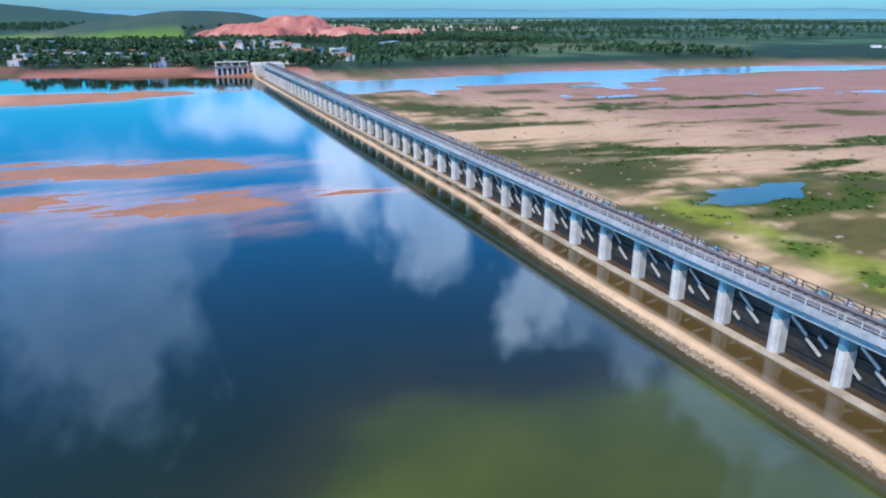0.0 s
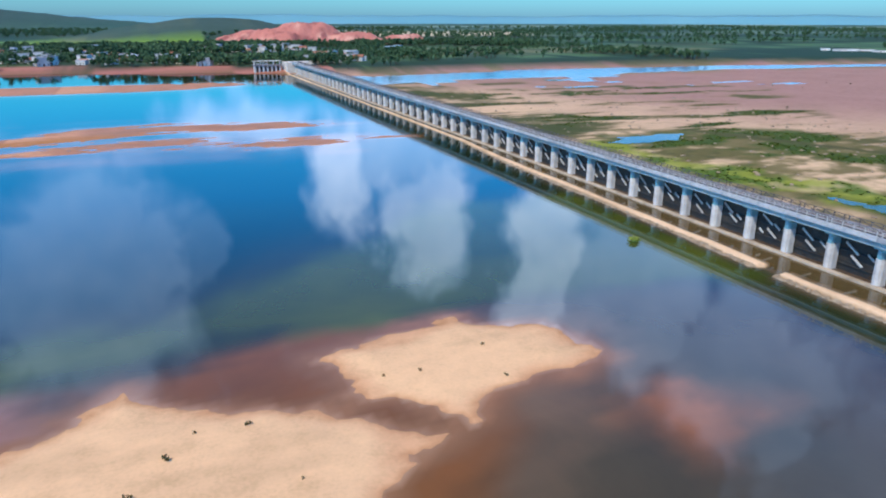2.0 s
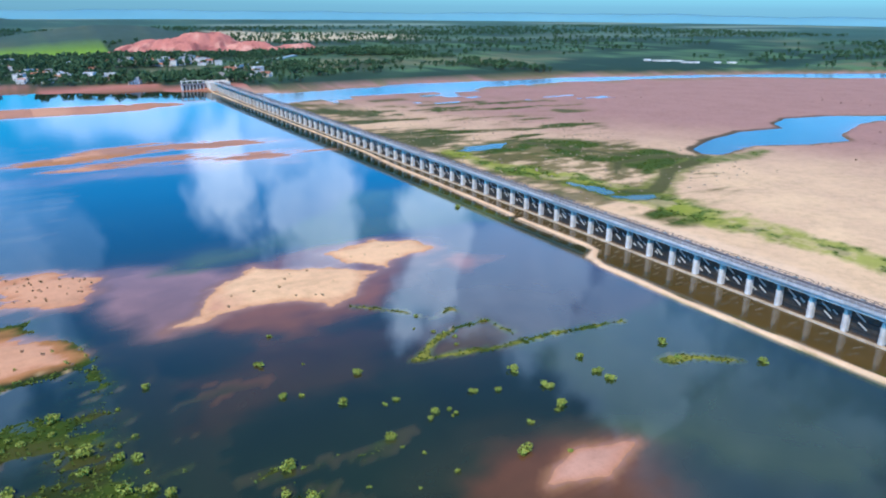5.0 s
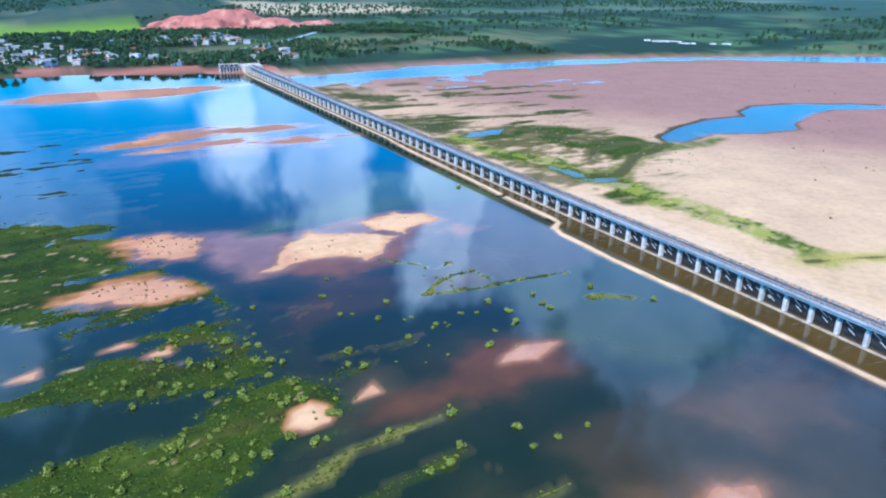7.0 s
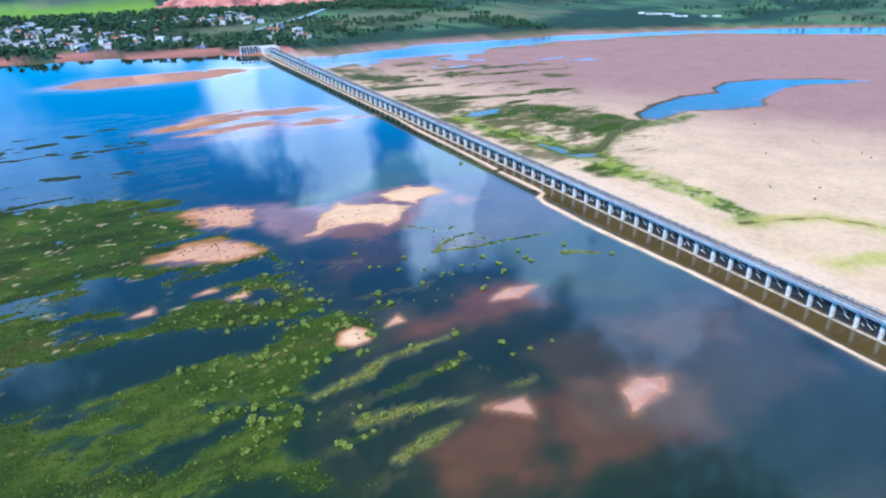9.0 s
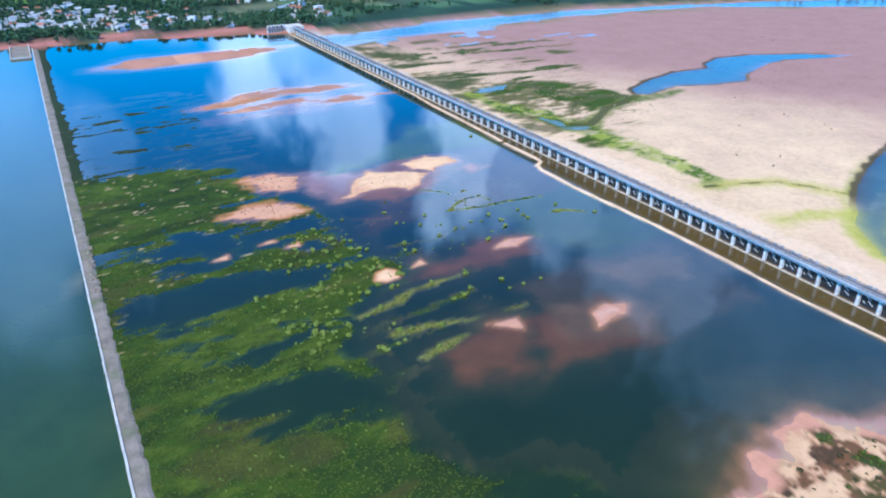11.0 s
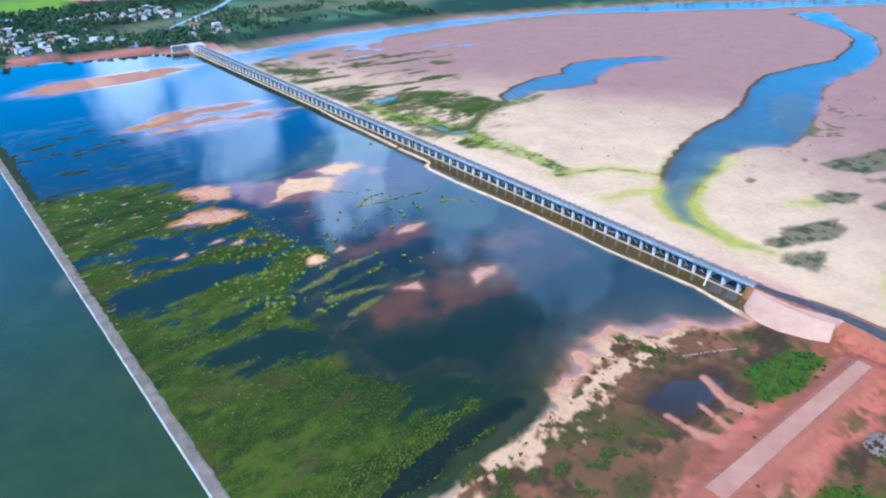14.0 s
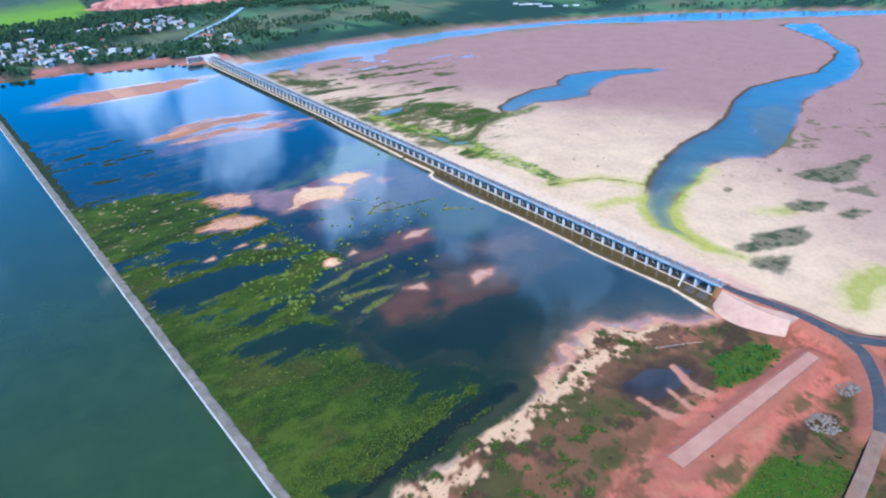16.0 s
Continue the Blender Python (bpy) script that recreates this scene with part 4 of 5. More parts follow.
def water_sheet(name, xs, ys, level, mat, murk, clear):
    """Water at a level: over shoals and weed the bed tints it, where deep it has the murk's colour."""
    def flat(x, y):
        z, col = terrain(x, y)
        k = np.exp(-clear * np.maximum(0.0, level - z))[:, None]
        shelter = np.interp(y, [p[1] for p in BUND[::-1]], [p[0] for p in BUND[::-1]])
        ruffle = np.where(level == 0.0, (step(1.0, -3.0, x - shelter) * 0.85 + 0.15) * (0.6 + 0.8 * step(260, 520, y)), 1.0)
        return np.full(x.shape, level), np.concatenate([col * 0.85 * k + np.array(murk)[None, :] * (1 - k), ruffle[:, None]], 1)
    return sheet(name, xs, ys, flat, mat, "silt")


def lines(*runs):
    """Grid lines from runs of (from, to, spacing)."""
    out = []
    for a, b, s in runs:
        out += list(np.arange(a, b - s * 0.5, s))
    return np.array(out + [runs[-1][1]])


def stretch(core, lo, hi, grow=1.12):
    """Grid lines that go on ever wider beyond the core."""
    low = axis(core[0], core[0] + 1, core[1] - core[0], lo, core[0] + 1, grow)
    high = axis(core[-1] - 1, core[-1], core[-1] - core[-2], core[-1] - 1, hi, grow)
    return np.concatenate([low[low < core[0] - 1e-3], core, high[high > core[-1] + 1e-3]])


XS = stretch(lines((-230, -130, 1.0), (-130, -40, 0.6), (-40, -4, 0.8), (-4, 330, 1.4), (330, 560, 2.8)), -4700, 4700)
YS = stretch(lines((-100, 130, 1.0), (130, 250, 0.7), (250, 420, 1.3)), -3000, 4700)
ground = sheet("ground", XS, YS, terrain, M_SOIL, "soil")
tagged(ground, "pink river sand, green swamp and red earth", "ground", kind="structure")
pool_water = water_sheet("pool_water", lines((-217.5, -130, 1.6), (-130, -8, 1.2), (-8, 5, 1.0)), lines((-40, 130, 1.6), (130, 250, 1.2), (250, 680, 2.2)), 0.0, M_POOL, (0.011, 0.030, 0.014), 1.5)
tagged(pool_water, "still murky pool mirroring blue sky and clouds", "water", kind="structure")
upper_water = water_sheet("upper_water", axis(-300, -218.4, 8, -4700, -218.4), axis(-60, 600, 12, -3000, 700), 0.45, M_UPPER, (0.038, 0.078, 0.028), 3.0)
tagged(upper_water, "calm grey-green water behind the old weir", "water", kind="structure")
river_water = water_sheet("river_water", stretch(lines((5.5, 420, 2.5)), 5.5, 4700), stretch(lines((-30, 620, 2.5)), -1500, 700), -1.0, M_RIVER, (0.075, 0.135, 0.125), 1.7)
tagged(river_water, "blue shallow river channels winding through sand", "water", kind="structure")


# ---------------------------------------------------------------- distance
def backdrop():
    """Far hills that close the horizon, blue haze painted into their base colour."""
    m, nt, bsdf = material("painted_haze")
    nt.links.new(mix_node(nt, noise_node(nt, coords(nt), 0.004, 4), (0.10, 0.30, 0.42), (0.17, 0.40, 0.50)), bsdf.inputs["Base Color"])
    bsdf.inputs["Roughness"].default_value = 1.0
    verts, faces, n = [], [], 180
    for i in range(n + 1):
        a = radians(-100 + 200 * i / n)
        h = 33 + 2.5 * math.sin(i * 0.21) + 2 * math.sin(i * 0.53 + 1) + 1.5 * math.sin(i * 1.3)
        for r, z in ((3000, -3), (3060, h * 0.75), (3100, h), (3140, -3)):
            verts.append((r * math.sin(a), r * math.cos(a) + 0, z))
    for i in range(n):
        for k in range(3):
            faces.append((i * 4 + k, i * 4 + k + 1, i * 4 + k + 5, i * 4 + k + 4))
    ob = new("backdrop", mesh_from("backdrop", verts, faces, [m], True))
    tagged(ob, "low blue hills along the horizon with painted haze", "hills", kind="structure")


backdrop()


def quarry_hill():
    """A rugged pink quarried hill behind the village."""
    def rough(x, y):
        z = np.full(x.shape, -6.0)
        for hx, hy, rx, ry, h in ((86, 1018, 74, 40, 23.0), (40, 1030, 60, 34, 14.0), (140, 995, 55, 30, 12.0), (196, 965, 40, 24, 10.0)):
            r = np.hypot((x - hx) / rx, (y - hy) / ry)
            z = np.maximum(z, h * step(1.2, 0.1, r + 0.25 * fbm(x, y, 30, 4, 83)) + 1.6 - 5 * (r > 1.25))
        z = z + 3.2 * fbm(x, y, 11, 4, 85, 0.65) * step(0.5, 5, z)
        col = np.tile(np.array((0.50, 0.21, 0.20)), (len(x), 1))
        col = mixc(col, (0.62, 0.35, 0.32), step(0.0, 0.4, fbm(x, y, 16, 4, 87)))
        col = mixc(col, (0.30, 0.12, 0.13), step(0.05, 0.4, fbm(x, y, 9, 4, 89)))
        col = mixc(col, (0.04, 0.07, 0.04), step(0.12, 0.35, fbm(x, y, 24, 4, 90)) * step(9, 4, z))
        return z, col
    ob = sheet("quarry_hill", np.arange(-40, 262, 2.5), np.arange(930, 1085, 2.5), rough, M_SOIL, "soil")
    tagged(ob, "rugged pink quarried hill behind the village", "hill", kind="structure")


quarry_hill()


# ---------------------------------------------------------------- the barrage
BAY, BAYS, GATED = 7.0, 85, 3          # metres between piers, bays, first bay with a gate
TOP = 6.3                              # deck level


def pier_mesh():
    bm = bmesh.new()
    pts = [(4.5, -0.5), (4.5, 0.5), (-3.6, 0.5), (-3.6, 0.34), (-4.1, 0.34), (-4.1, 0.55), (-5.05, 0.55), (-5.45, 0.38), (-5.6, 0.0), (-5.45, -0.38),
           (-5.05, -0.55), (-4.1, -0.55), (-4.1, -0.34), (-3.6, -0.34), (-3.6, -0.5)]
    prism(bm, pts, -1.6, 3.7)
    bmesh.ops.recalc_face_normals(bm, faces=bm.faces)
    return mesh_of("pier", bm, M_PIER)


def pier_head_mesh():
    """Blue painted upper part of a pier, narrower, with a corbel under the girder."""
    bm = bmesh.new()
    prism(bm, [(0.5, -0.4), (0.5, 0.4), (-5.1, 0.44), (-5.5, 0.25), (-5.5, -0.25), (-5.1, -0.44)], 3.7, 5.55)
    box(bm, -5.75, -4.2, -0.8, 0.8, 4.9, 5.3, 0.08)
    bmesh.ops.recalc_face_normals(bm, faces=bm.faces)
    return mesh_of("pier_head", bm, M_HEAD)


def girder_mesh():
    bm = bmesh.new()
    x0 = -6.1
    box(bm, x0, x0 + 0.35, 0.02, BAY - 0.02, 5.38, TOP - 0.12)
    for z0 in (5.30, TOP - 0.30):
        box(bm, x0 - 0.14, x0 + 0.49, 0.02, BAY - 0.02, z0, z0 + 0.14)
    for yy in (1.75, 3.5, 5.25):
        box(bm, x0 - 0.1, x0 - 0.01, yy - 0.06, yy + 0.06, 5.44, TOP - 0.3)
    return mesh_of("girder", bm, M_BLUE)


def deck_mesh():
    bm = bmesh.new()
    box(bm, -6.35, -2.9, 0.012, BAY - 0.012, TOP - 0.12, TOP + 0.12, 0.02)
    box(bm, -3.2, -2.9, 0.012, BAY - 0.012, TOP + 0.12, TOP + 0.30)
    return mesh_of("deck_slab", bm, M_DECK)


def crane_rail_mesh(x):
    """A worn steel rail on sleepers, along which the gates' crane runs."""
    bm = bmesh.new()
    box(bm, x - 0.07, x + 0.07, 0.02, BAY - 0.02, TOP + 0.20, TOP + 0.32)
    for y in np.arange(0.5, BAY, 1.0):
        box(bm, x - 0.28, x + 0.28, y - 0.12, y + 0.12, TOP + 0.121, TOP + 0.20)
    return mesh_of("crane_rail", bm, M_DARK)


def kerb_mesh():
    """Pale coping along the upstream edge of the deck."""
    bm = bmesh.new()
    box(bm, -6.62, -6.36, 0.012, BAY - 0.012, TOP - 0.24, TOP + 0.30, 0.02)
    box(bm, -6.35, -6.05, 0.012, BAY - 0.012, TOP + 0.124, TOP + 0.30)
    return mesh_of("kerb", bm, M_KERB)


def railing_mesh(x, mat, truss=False):
    bm = bmesh.new()
    posts = np.linspace(0.35, BAY - 0.35, 5)
    for y in posts:
        box(bm, x - 0.05, x + 0.05, y - 0.05, y + 0.05, TOP + 0.30, TOP + 1.0)
    for z in (0.55, 0.95):
        box(bm, x - 0.03, x + 0.03, 0.0, BAY, TOP + z, TOP + z + 0.06)
    if truss:
        for a, b in zip(posts, posts[1:]):
            beam(bm, (x, a, TOP + 0.34), (x, b, TOP + 0.94), 0.05, 0.06)
    return mesh_of("railing", bm, mat)


def gate_mesh():
    """A dark gate leaf with horizontal ribs between two piers."""
    bm = bmesh.new()
    box(bm, -3.95, -3.75, 0.36, BAY - 0.36, 0.1, TOP - 0.14)
    return mesh_of("gate", bm, M_STEEL)


def rib_mesh():
    bm = bmesh.new()
    box(bm, -4.2, -3.96, 0.6, BAY - 0.6, -0.1, 0.1)
    return mesh_of("gate_rib", bm, M_STEEL)


def brace_mesh(long):
    bm = bmesh.new()
    beam(bm, (-4.4, 1.0 * long, 0.62 * long), (-4.4, -1.0 * long, -0.62 * long), 0.14, 0.27)
    beam(bm, (-4.2, 1.0 * long, 0.62 * long), (-4.4, 1.0 * long, 0.62 * long), 0.2, 0.2)
    return mesh_of("gate_brace", bm, M_ARM)


barrage = tagged(new("barrage"), "long concrete barrage with blue girders and many gates", "barrage")
me_pier, me_head, me_girder, me_deck = pier_mesh(), pier_head_mesh(), girder_mesh(), deck_mesh()
me_rail_u, me_rail_d, me_gate = railing_mesh(-6.2, M_RAIL), railing_mesh(-3.05, M_DARK, True), gate_mesh()
me_rib, me_kerb = rib_mesh(), kerb_mesh()
CRANE_RAILS = [crane_rail_mesh(x) for x in (-5.45, -3.75)]
BRACES = [(brace_mesh(0.95), 4.6, 3.7), (brace_mesh(0.85), 3.7, 2.2), (brace_mesh(0.5), 2.1, 3.0), (brace_mesh(0.4), 5.3, 1.7)]
rnd = random.Random(8)
for k in range(1, BAYS):
    p = part("pier", me_pier, barrage, "white concrete pier with rounded nose" if k == 1 else "", Matrix.Translation((0, BAY * k, 0)))
    part("pier_head", me_head, p, "blue painted pier head" if k == 1 else "")
for k in range(BAYS):
    at = Matrix.Translation((0, BAY * k, 0))
    part("girder", me_girder, barrage, "blue steel girder" if k == 0 else "", at)
    part("deck_slab", me_deck, barrage, "grey-lilac roadway slab" if k == 0 else "", at)
    for n, me in enumerate(CRANE_RAILS):
        part("crane_rail", me, barrage, "dark crane rail along the deck" if k + n == 0 else "", at)
    part("kerb", me_kerb, barrage, "pale concrete kerb" if k == 0 else "", at)
    part("railing", me_rail_u, barrage, "pale blue railing" if k == 0 else "", at)
    part("railing", me_rail_d, barrage, "dark railing" if k == 0 else "", at)
    if k >= GATED:
        g = part("gate", me_gate, barrage, "dark raised steel gate" if k == GATED else "", at)
        for zz in (1.2, 3.0, 4.7):
            part("gate_rib", me_rib, g, at=Matrix.Translation((0, 0, zz)))
        for n, (me, yy, zz) in enumerate(BRACES):
            if n >= 2 and rnd.random() < 0.45:
                continue
            yy, zz = yy + rnd.uniform(-0.6, 0.6), zz + rnd.uniform(-0.25, 0.25)
            part("gate_brace", me, g, "pale diagonal gate brace" if (k == GATED and n == 0) else "", Matrix.Translation((0, yy, zz)))

bm = bmesh.new()
box(bm, -6.05, -5.2, -0.5, BAY * BAYS + 0.5, -1.6, 0.30, 0.05)
part("sill", mesh_of("sill", bm, M_SILL), barrage, "pale stone sill along the piers")
# floor of the bays behind the sill, much darker than the sill
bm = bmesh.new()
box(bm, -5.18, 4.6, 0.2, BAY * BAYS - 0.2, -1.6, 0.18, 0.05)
part("gate_floor", mesh_of("gate_floor", bm, M_GATE_FLOOR), barrage, "dark brown gate floor")

# abutments with their pitched slopes
bm = bmesh.new()
prism(bm, [(4.6, -0.6), (-6.6, -0.6), (-7.6, -2.5), (-8.6, -9.0), (-8.8, -20.0), (-7.0, -33.0), (-2.0, -34.0), (4.5, -12.0)][::-1], -1.0, 5.5)
bmesh.ops.recalc_face_normals(bm, faces=bm.faces)
abutment = tagged(new("abutment", mesh_of("abutment", bm, M_PITCH)), "pinkish concrete abutment at the barrage end", "abutment")
def curve_through(pts, sub=5):
    """Points on a smooth curve through pts."""
    out, p = [], [np.array(q, float) for q in [pts[0]] + pts + [pts[-1]]]
    for a, b, c, d in zip(p, p[1:], p[2:], p[3:]):
        for t in np.arange(sub) / sub:
            out.append(0.5 * (2 * b + (c - a) * t + (2 * a - 5 * b + 4 * c - d) * t * t + (3 * b - a - 3 * c + d) * t ** 3))
    return out + [p[-1]]


top = curve_through([(-6.6, -0.62), (-8.2, -4.0), (-9.0, -9.0), (-9.2, -16.0), (-8.8, -24.0), (-7.0, -33.0)])
foot = curve_through([(-13.5, -0.62), (-18.2, -5.0), (-21.2, -12.0), (-22.2, -20.0), (-20.4, -29.0), (-15.4, -35.5)])
verts, faces, n = [], [], len(top)
for k in range(5):
    f = k / 4
    for a, b in zip(top, foot):
        p = a * (1 - f) + b * f
        verts.append((p[0], p[1], 5.56 - 6.2 * f))
verts += [(a[0] + 0.6, a[1], -1.0) for a in top]
for k in range(4):
    faces += [(k * n + i, (k + 1) * n + i, (k + 1) * n + i + 1, k * n + i + 1) for i in range(n - 1)]
faces += [(0, 5 * n, 4 * n, 3 * n, 2 * n, n), tuple(k * n + n - 1 for k in range(6))]
pitching = new("slope_pitching", mesh_from("slope_pitching", verts, faces, [M_PITCH]))
pitching.data.polygons.foreach_set("use_smooth", [len(f) == 4 for f in faces])
tagged(pitching, "smooth pink concrete slope pitching above the pool", "slope")
bm = bmesh.new()
prism(bm, [(5.0, 595.6), (6.0, 612.0), (-9.0, 612.0), (-9.0, 595.6)], -1.0, 6.1)
bmesh.ops.recalc_face_normals(bm, faces=bm.faces)
tagged(new("abutment", mesh_of("abutment", bm, M_CONC)), "far concrete abutment of the barrage below the village", "abutment")

# tilted beam leaning from the third pier into the water
bm = bmesh.new()
beam(bm, (-5.0, 19.8, 4.8), (-11.2, 18.6, 0.1), 0.7, 0.5)
beam(bm, (-5.3, 20.9, 4.9), (-5.3, 20.9, 0.2), 0.5, 0.5)
tagged(new("leaning_beam", mesh_of("leaning_beam", bm, M_CONC)), "pale concrete beam leaning from a pier into the pool", "beam")


# ---------------------------------------------------------------- old weir on the other side of the pool
def weir():
    root = tagged(new("weir_wall"), "long straight masonry weir with a white crest", "weir", kind="structure")
    r = random.Random(17)
    bm = bmesh.new()
    y = -90.0
    while y < 660:
        dx, dz = r.uniform(-0.05, 0.05), r.uniform(-0.06, 0.04)
        box(bm, -218.90 + dx, -218.25 + dx, y + 0.03, y + 5.97, -2.0, 0.78 + dz, 0.06)
        y += 6
    part("crest", mesh_of("crest", bm, M_CREST), root, "white crest wall")
    bm = bmesh.new()
    profile = [(-218.2, -2.0), (-218.2, 0.50), (-216.9, 0.46), (-215.2, 0.34), (-213.3, -0.35), (-213.0, -2.0)]
    rows = []
    for y in np.arange(-90, 660.1, 3.0):
        rows.append([bm.verts.new((x + (r.uniform(-0.45, 0.45) if k > 2 else 0), y, z + (r.uniform(-0.07, 0.07) if 1 < k < 5 else 0))) for k, (x, z) in enumerate(profile)])
    for a, b in zip(rows, rows[1:]):
        for i in range(6):
            bm.faces.new((a[i], a[(i + 1) % 6], b[(i + 1) % 6], b[i]))
    bm.faces.new(rows[0])
    bm.faces.new(rows[-1][::-1])
    bmesh.ops.recalc_face_normals(bm, faces=bm.faces)
    part("berm", mesh_of("berm", bm, M_VERGE), root, "grey masonry berm")


weir()


def landing():
    """A low grey masonry landing where the weir meets the far bank."""
    root = tagged(new("stone_landing"), "low grey masonry landing at the weir's far end", "landing")
    root.matrix_basis = Matrix.Translation((-228.0, 628.0, 0))
    bm = bmesh.new()
    prism(bm, [(-7.5, -24), (8.0, -26), (8.6, 30), (-6.5, 34)], -2.6, 1.25)
    bmesh.ops.recalc_face_normals(bm, faces=bm.faces)
    part("platform", mesh_of("platform", bm, M_VERGE), root)
    for x0, x1, y0, y1 in ((-7.2, -6.5, -23.5, 32), (6.9, 7.7, -25, 29), (-6.4, 6.8, -24.6, -23.9)):
        bm = bmesh.new()
        box(bm, x0, x1, y0, y1, 1.25, 2.1, 0.06)
        part("parapet", mesh_of("parapet", bm, M_CREST), root)


landing()


# ---------------------------------------------------------------- roads
def ribbon(name, line, mat, lift=0.0, thick=0.12, sub=6):
    """A strip of road along a line of (x, y, half width, z)."""
    pts = []
    for p, q in zip(line, line[1:]):
        for s in range(sub):
            t = s / sub
            pts.append([a + (b - a) * t for a, b in zip(p, q)])
    pts.append(list(line[-1]))
    arr = np.array(pts)
    for _ in range(3):
        arr[1:-1] = (arr[:-2] + 2 * arr[1:-1] + arr[2:]) / 4
    verts, faces = [], []
    for i, (x, y, w, z) in enumerate(arr):
        d = arr[min(i + 1, len(arr) - 1)][:2] - arr[max(i - 1, 0)][:2]
        d = d / np.hypot(*d)
        nx, ny = d[1], -d[0]
        for s, dz in ((-1, -thick), (-1, 0), (0, 0.04), (1, 0), (1, -thick)):
            verts.append((x + nx * s * w, y + ny * s * w, z + lift + dz))
    for i in range(len(arr) - 1):
        for k in range(4):
            faces.append((i * 5 + k, i * 5 + k + 1, i * 5 + k + 6, i * 5 + k + 5))
    return new(name, mesh_from(name, verts, faces, [mat], False))


tagged(ribbon("road", ROAD, M_ROAD, 0.06, 0.5), "dark asphalt road leading off the barrage", "road", kind="structure")
tagged(ribbon("branch_road", BRANCH, M_ROAD, 0.02, 0.4), "dark asphalt road curving away", "road", kind="structure")
tagged(ribbon("track", TRACK, M_TRACK, 0.02, 0.4), "dusty tan track going on from the asphalt", "track", kind="structure")
tagged(ribbon("ramp", RAMP, M_RAMP, 0.06, 0.5), "dusty pale concrete ramp between red earth banks", "ramp", kind="structure")


# ---------------------------------------------------------------- head regulator on the far bank
def regulator():
    root = tagged(new("head_regulator"), "white gated canal regulator on the far bank", "regulator")
    root.matrix_basis = Matrix.Translation((-18.5, 607.5, 0))
    for x in np.linspace(-7.2, 7.2, 7):
        bm2 = bmesh.new()
        box(bm2, x - 0.45, x + 0.45, -2.2, 2.2, -1.0, 4.2, 0.06)
        part("pier", mesh_of("regulator_pier", bm2, M_PIER), root)
    for x in np.linspace(-6.0, 6.0, 6):
        bm2 = bmesh.new()
        box(bm2, x - 0.74, x + 0.74, -0.4, 0.1, -0.5, 3.6, 0.04)
        part("gate", mesh_of("regulator_gate", bm2, M_STEEL), root)
    bm = bmesh.new()
    box(bm, -8.2, 8.2, -2.8, 2.8, 4.2, 4.9, 0.06)
    part("deck", mesh_of("regulator_deck", bm, M_DECK), root)
    bm = bmesh.new()
    box(bm, -8.0, 8.0, -1.6, 1.4, 6.6, 7.0, 0.05)
    part("roof", mesh_of("regulator_roof", bm, M_CONC), root, "pale flat roof slab")
    for x in np.linspace(-7.4, 7.4, 5):
        bm2 = bmesh.new()
        box(bm2, x - 0.25, x + 0.25, -1.2, 1.0, 4.9, 6.6)
        part("column", mesh_of("regulator_column", bm2, M_CONC), root)


regulator()


# ---------------------------------------------------------------- foliage
def leaf_cloud(rng, n, centre, size, leaf):
    """Small folded leaf clumps in an uneven crown: vertices and faces."""
    verts, faces = [], []
    c, s = np.array(centre, float), np.array(size, float)
    for _ in range(n):
        d = rng.normal(size=3)
        d /= np.linalg.norm(d)
        p = c + d * s * rng.uniform(0.55, 1.05)
        u = rng.normal(size=3)
        u /= np.linalg.norm(u)
        v = np.cross(u, d + 0.4 * rng.normal(size=3))
        v /= np.linalg.norm(v) + 1e-6
        k = leaf * rng.uniform(0.6, 1.3)
        b = len(verts)
        verts += [p - u * k, p + v * k * 0.7, p + u * k, p - v * k * 0.7 + d * k * 0.4]
        faces += [(b, b + 1, b + 2), (b, b + 2, b + 3)]
    return verts, faces


def trunk_verts(h, r, sides=5):
    verts, faces = [], []
    for i, (z, q) in enumerate(((-0.3, 1.3), (h * 0.5, 0.9), (h, 0.4))):
        for s in range(sides):
            a = 2 * math.pi * s / sides
            verts.append((r * q * math.cos(a), r * q * math.sin(a), z))
    for i in range(2):
        for s in range(sides):
            faces.append((i * sides + s, i * sides + (s + 1) % sides, (i + 1) * sides + (s + 1) % sides, (i + 1) * sides + s))
    return verts, faces


def tree_kind(seed, height):
    """Meshes of a trunk with limbs, and a crown of clumps."""
    rng = np.random.default_rng(seed)
    tv, tf = trunk_verts(height * 0.6, height * 0.035)
    cv, cf = [], []
    for _ in range(7):
        a, r = rng.uniform(0, 6.28), height * rng.uniform(0.05, 0.27)
        c = (r * math.cos(a), r * math.sin(a), height * rng.uniform(0.45, 0.85))
        v, f = leaf_cloud(rng, 46, c, (height * 0.20, height * 0.20, height * 0.15), height * 0.055)
        b = len(cv)
        cv += v
        cf += [tuple(i + b for i in q) for q in f]
        b = len(tv)
        beam_pts = np.array([(0, 0, height * 0.4), c])
        w = height * 0.012
        tv += [tuple(beam_pts[0] + (w, 0, 0)), tuple(beam_pts[0] - (w, 0, 0)), tuple(beam_pts[1])]
        tf += [(b, b + 1, b + 2)]
    return mesh_from("trunk", tv, tf, [M_BARK]), mesh_from("crown", cv, cf, [M_LEAF])


